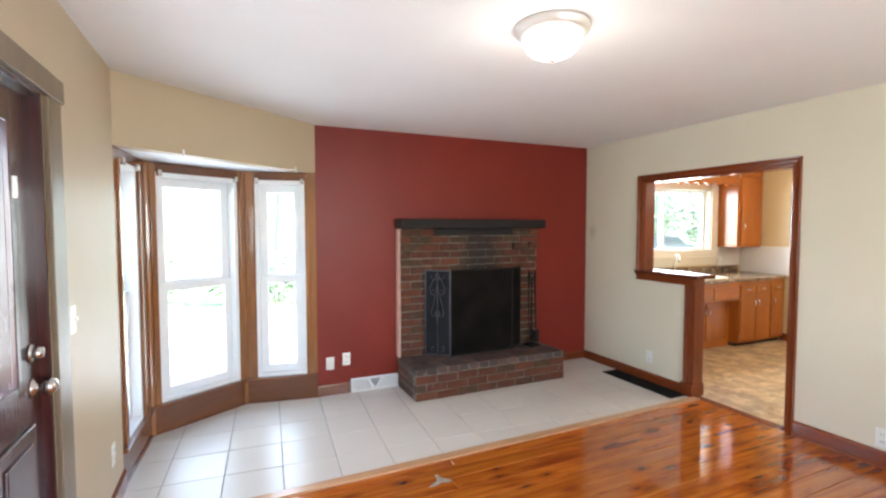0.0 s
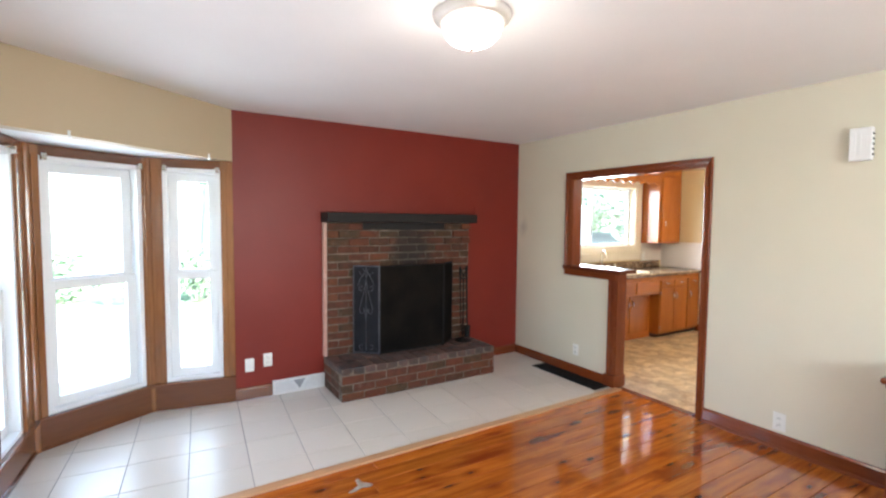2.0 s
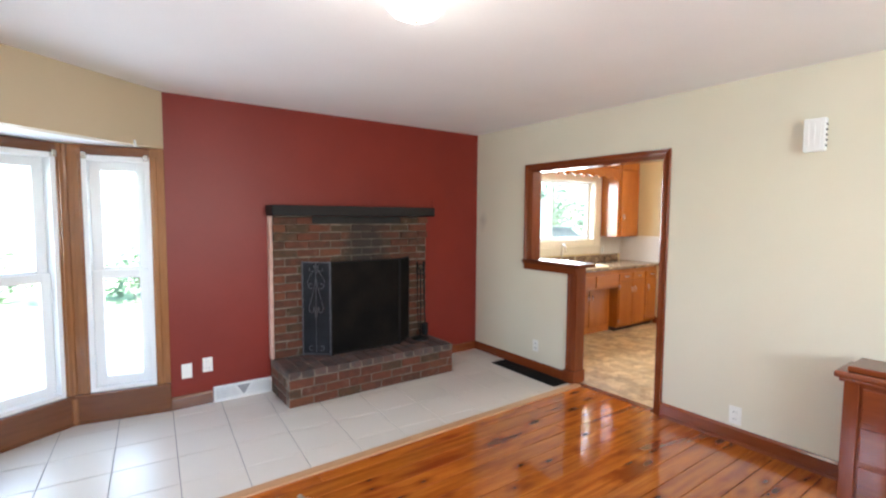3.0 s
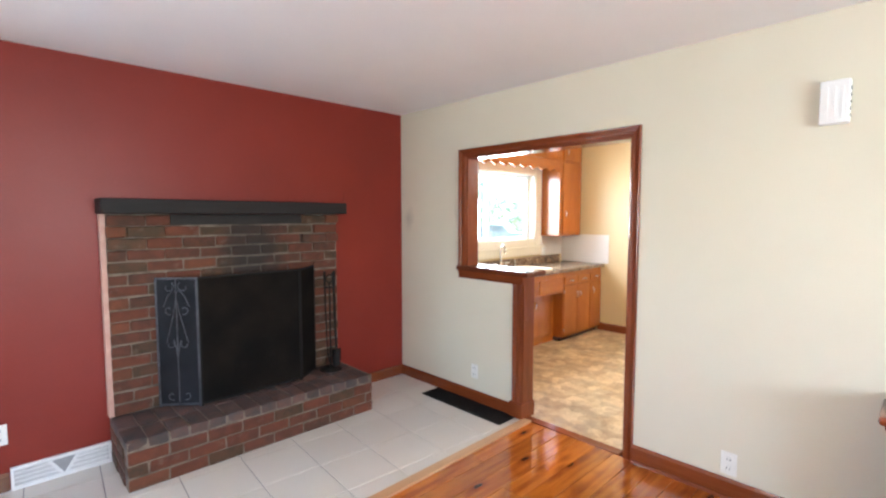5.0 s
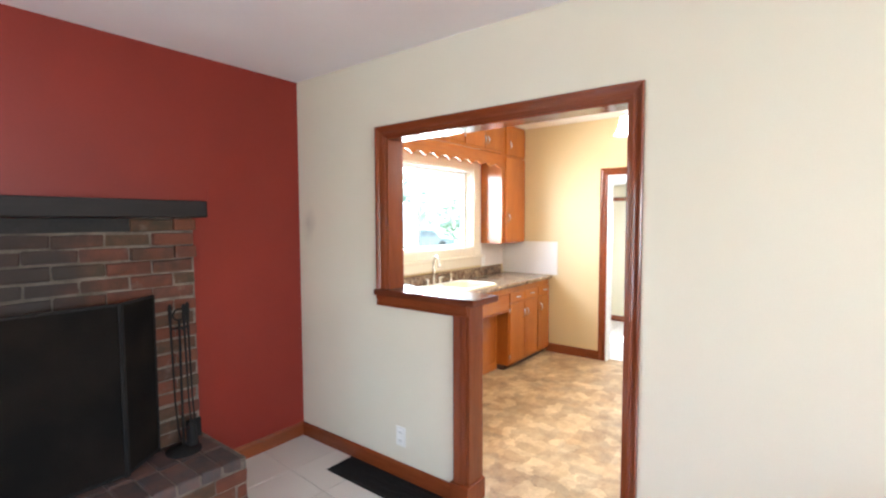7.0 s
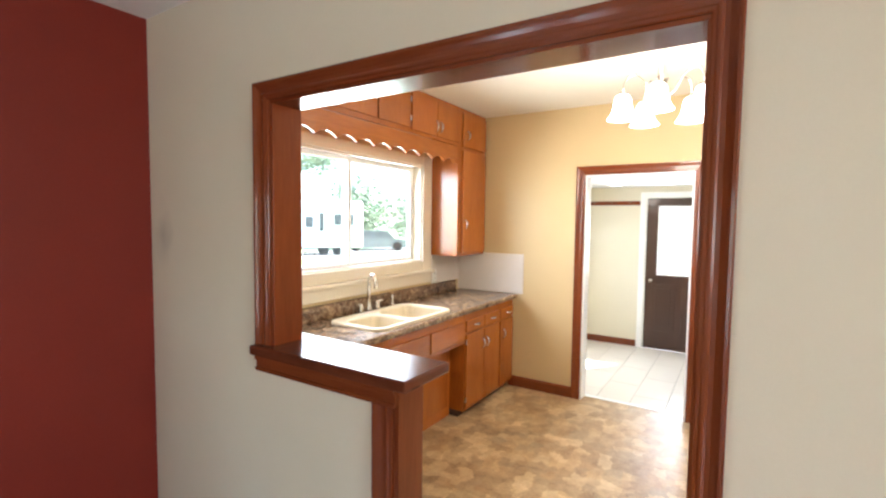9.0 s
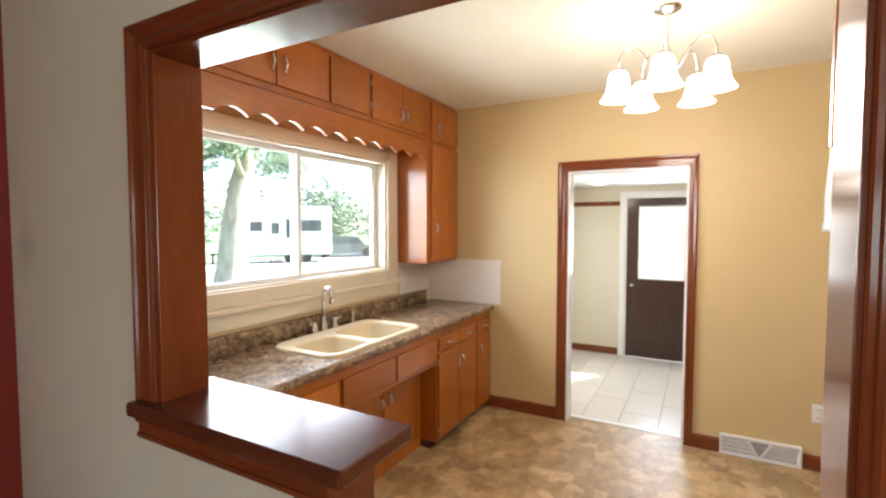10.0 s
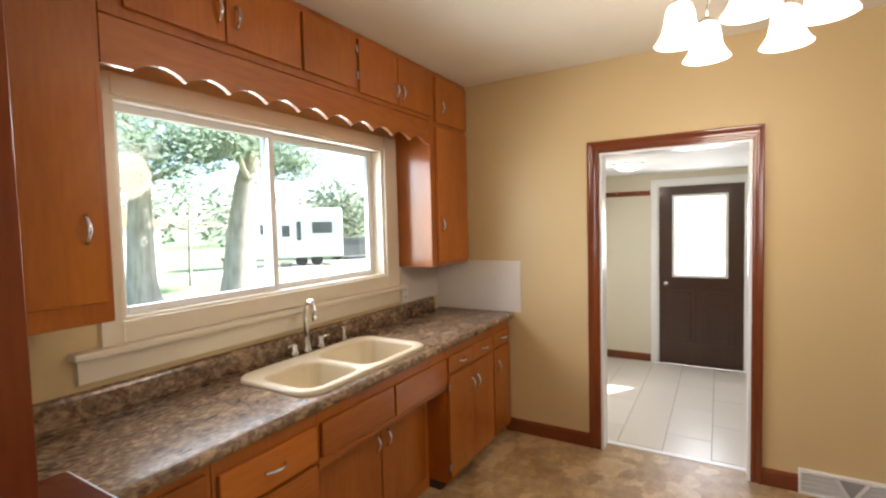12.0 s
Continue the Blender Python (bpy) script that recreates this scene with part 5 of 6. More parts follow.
# base cabinets
TOE = 0.05
b1 = cabinet("base_cabinet", KX0 + 0.025, 4.07, CF, KY - 0.02, TOE, 0.836, "orange maple base cabinet by the opening", BG)
front_piece(b1, "drawer", 3.60, 4.05, 0.645, 0.80, CF, CAB_H, (3.83, 0.72), False)
front_piece(b1, "door", 3.60, 4.05, 0.09, 0.625, CF, CAB, (4.0, 0.55))
b2 = cabinet("base_cabinet", 4.073, 4.502, CF, KY - 0.02, TOE, 0.836, "orange maple base cabinet with a stack of drawers", BG)
for z0, z1 in ((0.640, 0.775), (0.46, 0.625), (0.28, 0.445), (0.085, 0.265)):
    front_piece(b2, "drawer", 4.09, 4.49, z0, z1, CF, CAB_H, (4.29, (z0 + z1) / 2), False)
b3 = thing("sink_cabinet", (5.0, KY, 0), "orange maple sink cabinet with recessed doors", "cabinet", BG)
part("body", boxes((4.505, 5.475, 3.625, KY - 0.02, 0.0, 0.60), (4.505, 5.475, CF, 3.625, 0.60, 0.64), (4.505, 5.475, CF, CF + 0.018, 0.64, 0.836), bevel=0.002), CAB, b3)
front_piece(b3, "false_front", 4.517, 4.978, 0.638, 0.775, CF, CAB_H)
front_piece(b3, "false_front", 4.992, 5.468, 0.626, 0.775, CF, CAB_H)
part("rail", boxes((4.505, 5.475, CF - 0.004, CF + 0.012, 0.595, 0.618), bevel=0.003), CAB_H, b3)
front_piece(b3, "door", 4.60, 5.02, 0.09, 0.58, 3.625, CAB, (4.985, 0.47))
front_piece(b3, "door", 5.03, 5.42, 0.09, 0.58, 3.625, CAB, (5.07, 0.47))
b4 = cabinet("base_cabinet", 5.478, 6.093, CF, KY - 0.02, TOE, 0.836, "orange maple base cabinet with two drawers over two doors", BG)
front_piece(b4, "drawer", 5.492, 5.785, 0.684, 0.775, CF, CAB_H, (5.64, 0.73), False)
front_piece(b4, "drawer", 5.797, 6.08, 0.684, 0.775, CF, CAB_H, (5.94, 0.73), False)
front_piece(b4, "door", 5.492, 5.785, 0.075, 0.665, CF, CAB, (5.755, 0.55), hinge=5.487)
front_piece(b4, "door", 5.791, 6.08, 0.075, 0.665, CF, CAB, (5.825, 0.55))
b5 = cabinet("base_cabinet", 6.096, KX1 - 0.003, CF, KY - 0.02, TOE, 0.836, "narrow orange maple base cabinet in the corner", BG)
front_piece(b5, "drawer", 6.11, 6.375, 0.684, 0.775, CF, CAB_H, (6.245, 0.73), False)
front_piece(b5, "door", 6.11, 6.375, 0.075, 0.665, CF, CAB, (6.15, 0.55))
for b, x0, x1 in ((b1, 3.57, 4.07), (b2, 4.073, 4.502), (b4, 5.478, 6.093), (b5, 6.096, 6.39)):
    part("toe_kick", boxes((x0, x1, CF + 0.05, KY - 0.03, 0.0, TOE)), GAP, b, "dark recessed toe kick")


def rounded(x0, x1, y0, y1, r, z, n=6):
    pts = []
    for cx, cy, a0 in ((x1 - r, y1 - r, 0), (x0 + r, y1 - r, 90), (x0 + r, y0 + r, 180), (x1 - r, y0 + r, 270)):
        pts += [(cx + r * math.cos(radians(a0 + 90 * k / n)), cy + r * math.sin(radians(a0 + 90 * k / n)), z) for k in range(n + 1)]
    return pts


# counter with a rolled front edge and low upstand, cut out for the sink
SX0, SX1, SY0, SY1 = 4.485, 5.33, 3.512, 3.965
ct = thing("countertop", (4.97, 3.8, CT), "brown marbled laminate countertop with a low upstand", "countertop")
bm = bmesh.new()
xs, ys = (KX0 + 0.01, SX0 + 0.03, SX1 - 0.03, KX1 - 0.003), (3.49, SY0 + 0.03, SY1 - 0.03, 4.072)
vs = [[bm.verts.new((x, y, 0.838)) for y in ys] for x in xs]
fs = [bm.faces.new((vs[i][j], vs[i + 1][j], vs[i + 1][j + 1], vs[i][j + 1])) for i in range(3) for j in range(3) if (i, j) != (1, 1)]
up = bmesh.ops.extrude_face_region(bm, geom=fs)
bmesh.ops.translate(bm, verts=[v for v in up["geom"] if isinstance(v, bmesh.types.BMVert)], vec=(0, 0, CT - 0.838))
bm.faces.ensure_lookup_table()
part("top", bm, LAMINATE, ct)
bm = bmesh.new()
prism(bm, [(KX0 + 0.01, 3.49 + dy, z) for dy, z in ((0, CT), (-0.018, CT + 0.001), (-0.028, CT - 0.004), (-0.033, CT - 0.014), (-0.033, 0.848), (-0.029, 0.840), (-0.02, 0.837), (0, 0.838))], (KX1 - 0.003 - KX0 - 0.01, 0, 0))
part("front_edge", bm, LAMINATE, ct, "rolled laminate edge")
bm = bmesh.new()
prism(bm, [(KX0 + 0.01, y, z) for y, z in ((4.07, CT), (4.066, CT + 0.008), (4.066, 0.958), (4.070, 0.968), (4.080, 0.972), (KY, 0.972), (KY, CT))], (6.30 - KX0 - 0.01, 0, 0))
part("upstand", bm, LAMINATE, ct)
structure("trim_splash_panel", boxes((KX1 - 0.008, KX1, 3.40, KY, CT + 0.002, 1.25), bevel=0.002), PANEL, "glossy pale backsplash panel", "trim")
structure("trim_splash_window", boxes((5.90, KX1 - 0.009, KY - 0.006, KY, 0.974, 1.238), bevel=0.002), PANEL, "glossy pale backsplash panel", "trim")

# sink
sk = thing("kitchen_sink", (4.9, 3.74, CT), "almond coloured double-bowl sink set in the counter", "sink")
bm = bmesh.new()
RZ = CT + 0.018
loops = [rounded(SX0, SX1, SY0, SY1, 0.09, RZ), rounded(SX0 + 0.035, 4.845, SY0 + 0.035, SY1 - 0.10, 0.07, RZ - 0.002), rounded(4.875, SX1 - 0.035, SY0 + 0.035, SY1 - 0.055, 0.08, RZ - 0.002)]
es = []
rings = []
for lp in loops:
    vs = [bm.verts.new(p) for p in lp]
    rings.append(vs)
    es += [bm.edges.new((vs[i], vs[(i + 1) % len(vs)])) for i in range(len(vs))]
bmesh.ops.triangle_fill(bm, use_beauty=True, use_dissolve=False, edges=es)


def skirt(bm, ring, steps):
    """Carries a ring of vertices down through (shrink, z) steps."""
    cx = sum(v.co.x for v in ring) / len(ring)
    cy = sum(v.co.y for v in ring) / len(ring)
    prev = ring
    for off, z in steps:
        cur = []
        for v in ring:
            d = Vector((v.co.x - cx, v.co.y - cy, 0))
            q = d - d.normalized() * off
            cur.append(bm.verts.new((cx + q.x, cy + q.y, z)))
        for i in range(len(ring)):
            j = (i + 1) % len(ring)
            bm.faces.new((prev[i], prev[j], cur[j], cur[i]))
        prev = cur
    return prev


skirt(bm, rings[0], ((-0.006, RZ - 0.004), (-0.009, RZ - 0.010), (-0.009, CT)))
for ring, depth in ((rings[1], 0.17), (rings[2], 0.20)):
    last = skirt(bm, ring, ((0.005, RZ - 0.005), (0.010, RZ - 0.014), (0.022, RZ - depth + 0.03), (0.035, RZ - depth + 0.008), (0.06, RZ - depth)))
    bm.faces.new(last)
part("basin", bm, SINK, sk, smooth=False)
for x, y, dep in ((4.675, 3.71, 0.17), (5.08, 3.73, 0.20)):
    bm = bmesh.new()
    lathe(bm, [(0, 0.004), (0.03, 0.004), (0.042, 0.006), (0.045, 0.001)], (x, y, RZ - dep), 20)
    part("drain", bm, CHROME, sk, smooth=True)

# tap with two levers and a spray
tp = thing("kitchen_tap", (4.98, 4.0, CT), "chrome gooseneck kitchen tap with side levers", "tap")
bm = bmesh.new()
lathe(bm, [(0, 0), (0.028, 0), (0.026, 0.02), (0.018, 0.04), (0.014, 0.09), (0.0125, 0.12)], (4.945, 4.01, CT), 20)
tube(bm, [(4.945, 4.01, CT + 0.08), (4.945, 4.01, CT + 0.20), (4.944, 4.003, CT + 0.245), (4.942, 3.985, CT + 0.272), (4.940, 3.965, CT + 0.274), (4.938, 3.947, CT + 0.255), (4.937, 3.938, CT + 0.22), (4.937, 3.936, CT + 0.18)], [0.014, 0.0135, 0.013, 0.013, 0.013, 0.0135, 0.014, 0.015], 12)
part("spout", bm, CHROME, tp, smooth=True)
for x in (4.86, 5.04):
    bm = bmesh.new()
    lathe(bm, [(0, 0), (0.026, 0), (0.024, 0.02), (0.016, 0.045), (0.018, 0.058), (0.010, 0.07), (0, 0.072)], (x, 4.01, CT), 18)
    s_ = -1 if x < 4.95 else 1
    tube(bm, [(x, 4.01, CT + 0.06), (x + s_ * 0.03, 4.0, CT + 0.068), (x + s_ * 0.055, 3.99, CT + 0.066)], [0.008, 0.007, 0.005], 8)
    part("lever", bm, CHROME, tp, smooth=True)
bm = bmesh.new()
lathe(bm, [(0, 0), (0.022, 0), (0.020, 0.015), (0.011, 0.03), (0.013, 0.07), (0.016, 0.085), (0, 0.09)], (5.22, 4.01, CT), 18)
part("spray", bm, NICKEL, tp, smooth=True)

# kitchen window
kw = thing("window_4", (4.93, KY, 1.1), "sliding kitchen window in cream painted trim", "window", kind="structure")
part("casing", boxes((4.055, 4.13, KY - 0.018, KY, 1.11, 2.11), bevel=0.004), ALMOND, kw)
part("casing", boxes((5.74, 5.875, KY - 0.018, KY, 1.11, 2.11), (5.74, 5.79, KY - 0.022, KY - 0.017, 1.11, 2.11), bevel=0.003), ALMOND, kw)
part("head_casing", boxes((4.13, 5.74, KY - 0.018, KY, 2.03, 2.11), bevel=0.004), ALMOND, kw)
part("stool", boxes((3.955, 5.885, KY - 0.055, KY + 0.01, 1.085, 1.112), bevel=0.006), ALMOND, kw)
part("apron", boxes((3.975, 5.875, KY - 0.016, KY, 0.995, 1.085), bevel=0.004), ALMOND, kw)
part("bottom_rail", boxes((4.13, 5.74, KY - 0.018, KY + 0.01, 1.112, 1.195), bevel=0.004), ALMOND, kw)
part("reveal", boxes((4.13, 4.145, KY, KY + 0.15, 1.195, 2.03), (5.725, 5.74, KY, KY + 0.15, 1.195, 2.03), (4.145, 5.725, KY, KY + 0.15, 2.015, 2.03), (4.145, 5.725, KY, KY + 0.15, 1.195, 1.205)), ALMOND, kw)
for x0, x1, y, w in ((4.145, 4.905, KY + 0.05, 0.032), (4.87, 5.725, KY + 0.085, 0.04)):
    s_ = part("sash", boxes((x0, x0 + w, y, y + 0.028, 1.205, 2.015), (x1 - w, x1, y, y + 0.028, 1.205, 2.015), (x0 + w, x1 - w, y, y + 0.028, 1.983, 2.015), (x0 + w, x1 - w, y, y + 0.028, 1.205, 1.235), bevel=0.003), VINYL_W, kw)
    p_ = part("pane", boxes((x0 + w - 0.004, x1 - w + 0.004, y + 0.012, y + 0.016, 1.23, 1.988)), GLASS, s_)
    p_.visible_shadow = False
plate("wall_outlet", (5.945, KY - 0.006, 1.045), "-y", "cream double outlet beside the kitchen window", "outlet", group="outlets")
plate("wall_outlet", (KX1, 1.27, 0.365), "-x", "white double outlet on the tan wall", "outlet", group="outlets")

# chandelier
CX, CY = 5.173, 2.10
cl = thing("chandelier", (CX, CY, KCEIL), "lit five-arm nickel chandelier with frosted bell shades", "chandelier")
bm = bmesh.new()
lathe(bm, [(0, 0), (0.062, 0), (0.060, -0.012), (0.03, -0.026), (0.012, -0.034), (0.0, -0.036)], (CX, CY, KCEIL), 28)
part("canopy", bm, NICKEL, cl, smooth=True)
bm = bmesh.new()
lathe(bm, [(0.008, -0.02), (0.008, -0.17), (0.014, -0.18), (0.022, -0.20), (0.014, -0.225), (0.011, -0.26), (0.028, -0.28), (0.032, -0.30), (0.018, -0.325), (0.008, -0.335), (0.012, -0.35), (0.0, -0.365)], (CX, CY, KCEIL), 20)
part("stem", bm, NICKEL, cl, smooth=True)
for k in range(5):
    a = radians(36 + 72 * k)
    ux, uy = math.cos(a), math.sin(a)
    bm = bmesh.new()
    tube(bm, [(CX + ux * r, CY + uy * r, z) for r, z in ((0.02, 2.245), (0.06, 2.265), (0.10, 2.335), (0.145, 2.372), (0.185, 2.362), (0.207, 2.318), (0.21, 2.272))], 0.005, 8)
    arm = part("arm", bm, NICKEL, cl, smooth=True)
    sx, sy = CX + ux * 0.21, CY + uy * 0.21
    bm = bmesh.new()
    lathe(bm, [(0, 0.0), (0.010, 0.0), (0.024, -0.008), (0.028, -0.02), (0.02, -0.024), (0, -0.024)], (sx, sy, 2.28), 18)
    part("socket_cap", bm, NICKEL, arm, smooth=True)
    bm = bmesh.new()
    lathe(bm, [(0.026, -0.018), (0.038, -0.026), (0.046, -0.047), (0.050, -0.079), (0.057, -0.111), (0.070, -0.136), (0.082, -0.151), (0.079, -0.152), (0.066, -0.136), (0.053, -0.110), (0.046, -0.079), (0.042, -0.047), (0.032, -0.028)], (sx, sy, 2.28), 24)
    part("shade", bm, SHADE, arm, "frosted white glass bell shade", smooth=True)
bulb(CX, CY, 1.98, 13.5, 0.2)

# back entry: door, lamp, window
ed = thing("door_2", (MX, 2.36, MZ), "dark brown half-glazed back door in white casing", "door", kind="structure")
lf = part("leaf", boxes((MX + 0.02, MX + 0.065, 1.95, 2.11, MZ + 0.01, 1.885), (MX + 0.02, MX + 0.065, 2.62, 2.77, MZ + 0.01, 1.885), (MX + 0.02, MX + 0.065, 2.11, 2.62, MZ + 0.01, 0.88), (MX + 0.02, MX + 0.065, 2.11, 2.62, 1.77, 1.885)), DOORBROWN, ed)
part("lite_frame", boxes((MX + 0.004, MX + 0.02, 2.095, 2.125, 0.865, 1.785), (MX + 0.004, MX + 0.02, 2.605, 2.635, 0.865, 1.785), (MX + 0.004, MX + 0.02, 2.125, 2.605, 0.865, 0.895), (MX + 0.004, MX + 0.02, 2.125, 2.605, 1.755, 1.785), bevel=0.003), WHITE, lf)
p_ = part("pane", boxes((MX + 0.04, MX + 0.045, 2.11, 2.62, 0.88, 1.77)), GLASS, lf)
p_.visible_shadow = False
for y0, y1 in ((2.03, 2.32), (2.40, 2.69)):
    part("panel", boxes((MX + 0.012, MX + 0.022, y0, y1, 0.12, 0.74), (MX + 0.006, MX + 0.02, y0 + 0.05, y1 - 0.05, 0.17, 0.69), bevel=0.005), DOORBROWN, lf)
bm = bmesh.new()
lathe(bm, [(0, 0), (0.03, 0), (0.03, 0.006), (0.012, 0.014), (0.012, 0.03), (0.028, 0.045), (0.026, 0.062), (0, 0.068)], (0, 0, 0), 18, pose(MX + 0.02, 2.70, 0.79, 0, -90, 0))
part("knob", bm, NICKEL, lf, smooth=True)
part("casing", boxes((MX - 0.02, MX, 2.785, 2.855, MZ, 1.90), bevel=0.003), WHITE, ed)
part("casing", boxes((MX - 0.02, MX, 1.865, 1.935, MZ, 1.90), bevel=0.003), WHITE, ed)
part("head_casing", boxes((MX - 0.022, MX, 1.865, 2.855, 1.90, 1.965), bevel=0.003), WHITE, ed)
part("jamb", boxes((MX, MX + 0.14, 2.77, 2.79, MZ, 1.90), (MX, MX + 0.14, 1.93, 1.95, MZ, 1.90), (MX, MX + 0.14, 1.95, 2.77, 1.885, 1.90)), WHITE, ed)
part("door_sill", boxes((MX + 0.004, MX + 0.14, 1.95, 2.77, MZ, MZ + 0.016), bevel=0.002), DOORBROWN, ed)
el = thing("entry_lamp", (7.9, 2.91, MCEIL), "small lit flush ceiling lamp in the back entry", "ceiling lamp")
bm = bmesh.new()
lathe(bm, [(0, 0), (0.14, 0), (0.14, -0.012), (0, -0.012)], (7.9, 2.91, MCEIL), 28)
part("rim", bm, WHITE, el)
bm = bmesh.new()
lathe(bm, [(0.12, -0.012), (0.112, -0.035), (0.08, -0.055), (0.04, -0.063), (0, -0.065)], (7.9, 2.91, MCEIL), 28)
part("dome", bm, DOME, el, smooth=True)
bulb(7.9, 2.91, MCEIL - 0.14, 1.6, 0.08)
for y in (2.98, 3.22, 3.46, 3.70):
    pg = thing("coat_hook", (MX - 0.02, y, 1.82), "small metal coat hook on the rail", "hook", "coat hooks")
    bm = bmesh.new()
    tube(bm, [(MX - 0.018, y, 1.83), (MX - 0.05, y, 1.825), (MX - 0.06, y, 1.85)], 0.005, 6)
    part("hook", bm, NICKEL, pg)
ew = thing("window_5", (7.6, 3.8, 0.85), "small white window of the back entry", "window", kind="structure")
part("casing", boxes((7.14, 7.2, 3.785, 3.80, 0.79, 1.81), (8.0, 8.06, 3.785, 3.80, 0.79, 1.81), (7.2, 8.0, 3.785, 3.80, 1.75, 1.81), (7.2, 8.0, 3.785, 3.80, 0.79, 0.85)), WHITE, ew)
part("sash", boxes((7.2, 7.24, 3.85, 3.88, 0.85, 1.75), (7.96, 8.0, 3.85, 3.88, 0.85, 1.75), (7.24, 7.96, 3.85, 3.88, 1.71, 1.75), (7.24, 7.96, 3.85, 3.88, 0.85, 0.89), (7.24, 7.96, 3.85, 3.88, 1.28, 1.31)), VINYL_W, ew)

# bare patch where the varnish has lifted
bp = thing("floor_patch", (0.75, 2.12, 0), "torn pale patch of bare wood in the varnished floor", "floor damage")
bm = bmesh.new()
prism(bm, [(0.79, 2.29, 0.001), (0.812, 2.30, 0.001), (0.82, 2.25, 0.001), (0.838, 2.235, 0.001), (0.865, 2.20, 0.001), (0.845, 2.19, 0.001), (0.80, 2.205, 0.001), (0.75, 2.185, 0.001), (0.71, 2.19, 0.001), (0.75, 2.21, 0.001), (0.788, 2.235, 0.001)], (0, 0, 0.003))
part("splinters", bm, STONE, bp)

# ---- small pieces of floors and fireplace ----


def pieces(name, rows, material, parent, bevel=0.003, jitter=0.0, seed=1, worn=0.0):
    """Loose pieces as objects of their own; alike sizes share one mesh."""
    g = random.Random(seed)
    made = {}
    for x0, x1, y0, y1, z0, z1 in rows:
        key = (round(x1 - x0, 3), round(y1 - y0, 3), round(z1 - z0, 3), g.randrange(4) if worn else 0)
        if key not in made:
            bm = bmesh.new()
            hx, hy, hz = key[0] / 2, key[1] / 2, key[2] / 2
            box(bm, -hx, hx, -hy, hy, -hz, hz)
            if bevel:
                bmesh.ops.bevel(bm, geom=list(bm.edges), offset=bevel, segments=1, affect="EDGES")
            for v in bm.verts:
                v.co += Vector((g.uniform(-worn, worn), g.uniform(-worn, worn) * 0.7, g.uniform(-worn, worn)))
            me = bpy.data.meshes.new(name)
            bmesh.ops.recalc_face_normals(bm, faces=bm.faces)
            bm.to_mesh(me)
            bm.free()
            me.materials.append(material)
            made[key] = me
        ob = new(name, made[key])
        ob.parent = parent
        base = ROOT.get(parent.name, Vector())
        j = [g.uniform(-jitter, jitter) for _ in range(3)]
        ob.location = Vector(((x0 + x1) / 2, (y0 + y1) / 2 + j[1], (z0 + z1) / 2 + j[2] * 0.3)) - base


# pine planks along x
rows, g = [], random.Random(7)
y = 2.476
while y > BACK:
    w = 0.126
    y0 = max(y - w + 0.003, BACK)
    cuts = [LX] + sorted(g.uniform(LX + 0.6, RX - 0.5) for _ in range(1 + g.randrange(2))) + [RX + 0.0]
    for a, b in zip(cuts, cuts[1:]):
        if b - a > 0.25:
            rows.append((a + 0.001, b - 0.001, y0, y, -0.022, 0.0))
        elif rows:
            rows[-1] = (rows[-1][0], b - 0.001, *rows[-1][2:])
    y -= w
pieces("plank", rows, PINE, subfloor, 0.0015, 0, 3)

# square tiles, laid slightly askew and cut at the walls, the strip and the bay
PITCH, TURN, NODE = 0.34, radians(-4.0), Vector((-0.021, 3.151, 0))
AXIS_U, AXIS_V = Vector((math.cos(TURN), math.sin(TURN), 0)), Vector((-math.sin(TURN), math.cos(TURN), 0))


def tile_edges(x):
    """Half-planes (point, outward normal) that bound the tiled floor about a place x."""
    out = [((LX, 0, 0), (-1, 0, 0)), ((RX, 0, 0), (1, 0, 0)), ((LX, 2.46, 0), (0.0127, -1, 0))]
    if x > E[0]:
        return out + [((0, RY, 0), (0, 1, 0))]
    return out + [((*p, 0), (-(q[1] - p[1]), q[0] - p[0], 0)) for p, q in ((A, B), (B, D), (D, E))]


whole = None
for i in range(-4, 12):
    for j in range(-4, 6):
        mid = NODE + AXIS_U * (i + 0.5) * PITCH + AXIS_V * (j + 0.5) * PITCH
        corners = [mid + AXIS_U * a * PITCH / 2 + AXIS_V * b * PITCH / 2 for a in (-1, 1) for b in (-1, 1)]
        edges = [(Vector(p), Vector(n).normalized()) for p, n in tile_edges(mid.x)]
        reach = [[(c - p).dot(n) for c in corners] for p, n in edges]
        if any(min(d) > -0.02 for d in reach):
            continue
        if all(HX0 < c.x < HX1 and c.y > HY + 0.02 for c in corners):
            continue
        h = PITCH / 2 - 0.0025
        bm = boxes((-h, h, -h, h, -0.012, 0.0))
        turn = Matrix.Translation(mid) @ Matrix.Rotation(TURN, 4, "Z")
        if all(max(d) < 0.001 for d in reach):
            if whole is None:
                bmesh.ops.bevel(bm, geom=list(bm.edges), offset=0.0015, segments=1, affect="EDGES")
                whole = bpy.data.meshes.new("tile")
                bmesh.ops.recalc_face_normals(bm, faces=bm.faces)
                bm.to_mesh(whole)
                whole.materials.append(TILE)
            bm.free()
            ob = new("tile", whole)
            ob.parent = tile_bed
            ob.matrix_local = turn
            continue
        bmesh.ops.transform(bm, matrix=turn, verts=bm.verts)
        for (p, n), d in zip(edges, reach):
            if max(d) > 0:
                cut = bmesh.ops.bisect_plane(bm, geom=list(bm.verts) + list(bm.edges) + list(bm.faces), plane_co=p, plane_no=n, clear_outer=True)
                es = [e for e in cut["geom_cut"] if isinstance(e, bmesh.types.BMEdge)]
                if es:
                    bmesh.ops.edgeloop_fill(bm, edges=es)
        if bm.faces:
            part("tile", bm, TILE, tile_bed)
        else:
            bm.free()
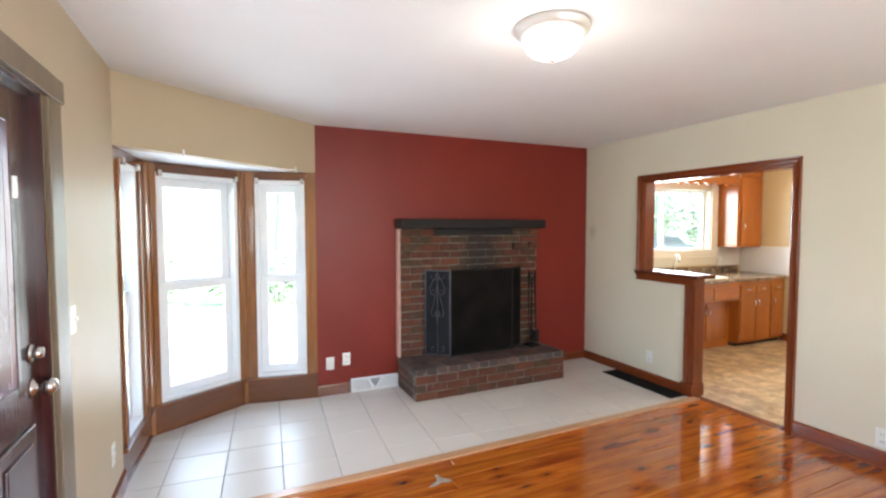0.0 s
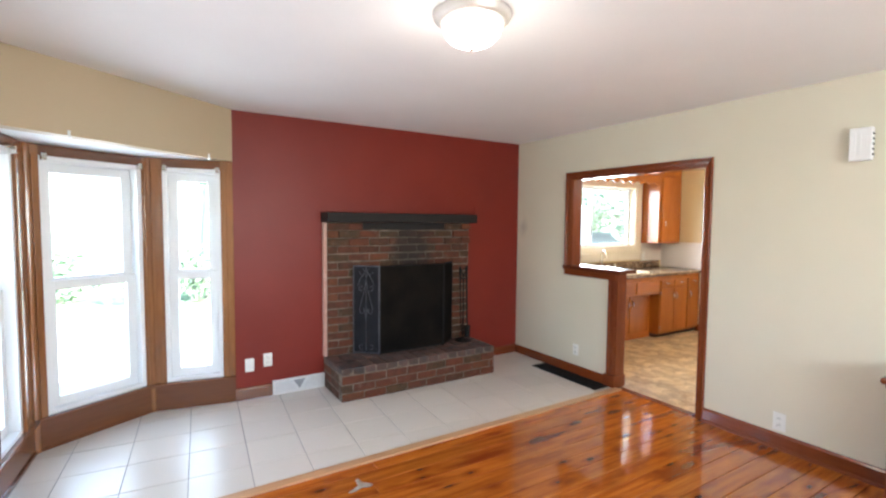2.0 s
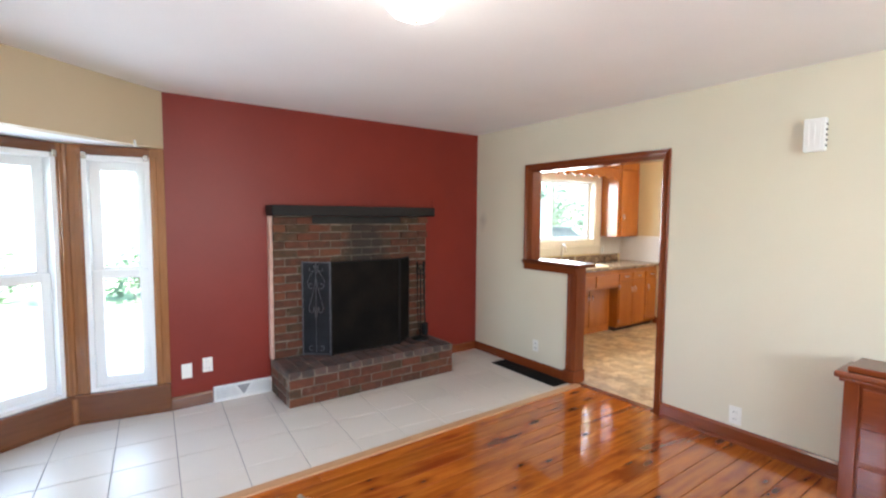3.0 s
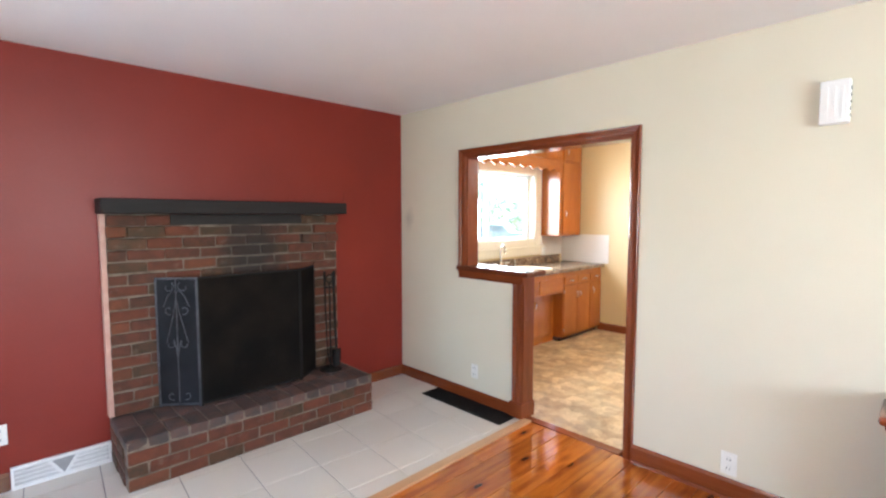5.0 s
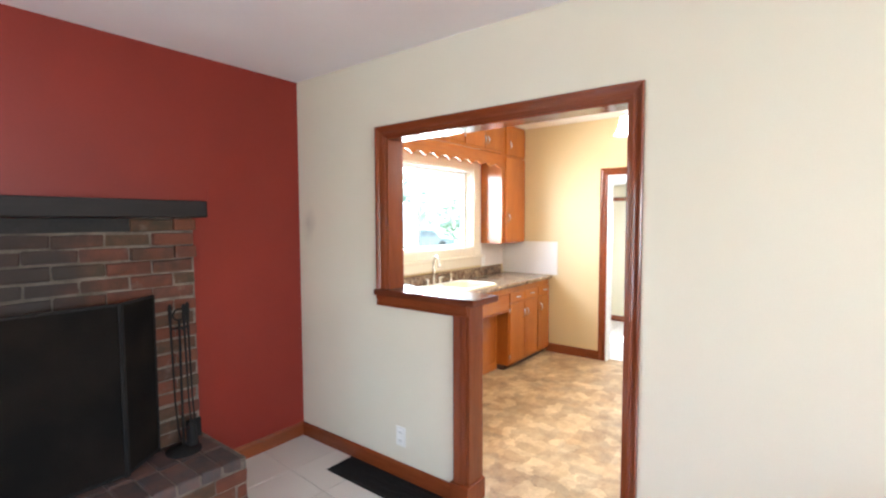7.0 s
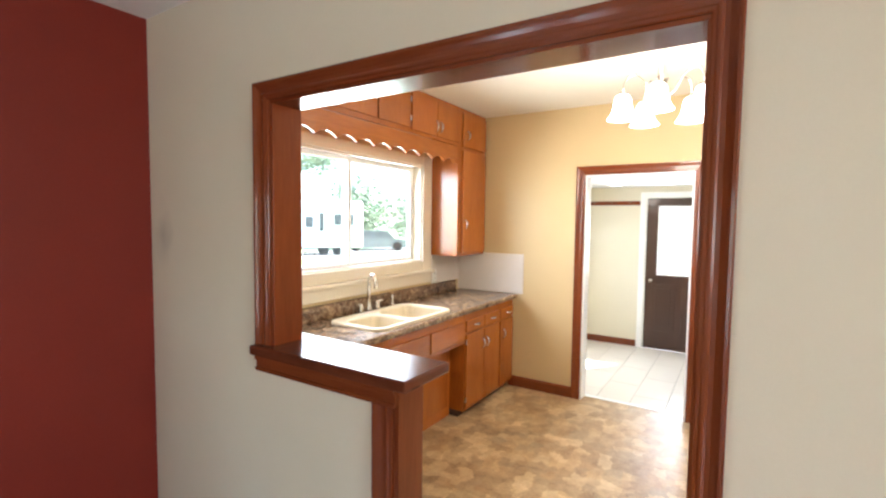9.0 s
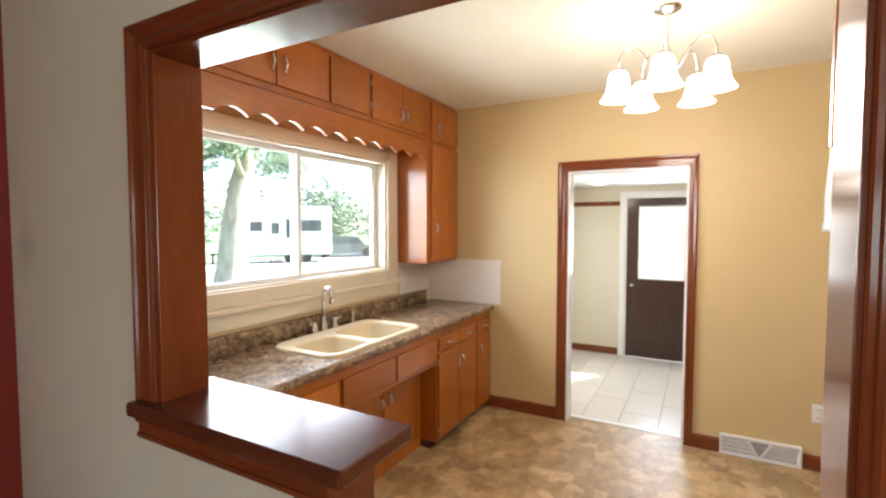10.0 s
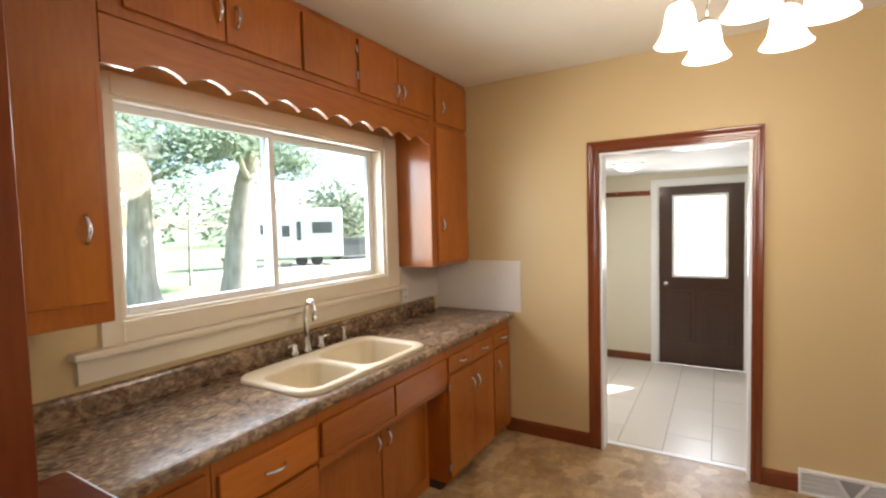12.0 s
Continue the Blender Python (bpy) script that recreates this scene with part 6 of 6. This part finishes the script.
rows = [(6.54 + (i - 0.5 * (j % 2)) * 0.61 + 0.002, 6.54 + (i + 1 - 0.5 * (j % 2)) * 0.61 - 0.002, 1.0 + j * 0.305 + 0.002, 1.0 + (j + 1) * 0.305 - 0.002, MZ - 0.012, MZ) for i in range(6) for j in range(10)]
rows = [(max(a, 6.54), min(b, MX), c, min(d, 3.8), e, f) for a, b, c, d, e, f in rows if a < MX - 0.05 and c < 3.75]
pieces("tile", rows, TILE, entry_bed, 0.0015, 0, 5)

# bricks of the face
L, H = 0.205, 0.0722
rows = []
for k in range(17):
    z0, z1 = HZ + k * H + 0.004, HZ + (k + 1) * H - 0.006
    x = FX0 - (L / 2 if k % 2 else 0)
    while x < FX1 - 0.01:
        a, b = max(x, FX0) + 0.003, min(x + L, FX1) - 0.003
        spans = [(a, b)]
        if z1 < MZ1 + 0.02 and b > MX0 and a < MX1:
            spans = [(a, min(b, MX0))] if a < MX0 else ([(max(a, MX1), b)] if b > MX1 else [])
        if 1.45 < z1 and a > 1.46 and b < 2.40:
            spans = []
        proud = 0.028 if k > 13 and (b < 1.50 or a > 2.36) else 0.0
        rows += [(p, q, FY - proud, FY + 0.06, z0, z1) for p, q in spans if q - p > 0.03]
        x += L
pieces("brick", rows, BRICK, fp, 0.005, 0.005, 6, 0.0032)
# hearth: three stretcher courses in front and at the ends, headers on top
rows = []
for k in range(3):
    z0, z1 = k * 0.0735 + 0.003, (k + 1) * 0.0735 - 0.005
    x = HX0 - (L / 2 if k % 2 else 0)
    while x < HX1 - 0.01:
        a, b = max(x, HX0) + 0.004, min(x + L, HX1) - 0.004
        if b - a > 0.03:
            rows.append((a, b, HY, HY + 0.08, z0, z1))
        x += L
    y = HY + 0.088
    while y < RY - 0.04:
        b = min(y + L, RY) - 0.004
        rows.append((HX0, HX0 + 0.06, y, b, z0, z1))
        rows.append((HX1 - 0.06, HX1, y, b, z0, z1))
        y += L
top = []
for j in range(2):
    x = HX0
    while x < HX1 - 0.01:
        b = min(x + 0.105, HX1) - 0.004
        y0 = HY + j * 0.208
        if b - x > 0.03:
            top.append((x + 0.003, b, y0 + 0.003, y0 + 0.20 if j == 0 else RY - 0.004 if x > FX1 - 0.02 else FY, 0.224, HZ))
        x += 0.105
pieces("brick", rows, BRICK, fp, 0.005, 0.004, 8, 0.003)
pieces("brick", top, BRICK_TOP, fp, 0.006, 0.003, 9, 0.003)
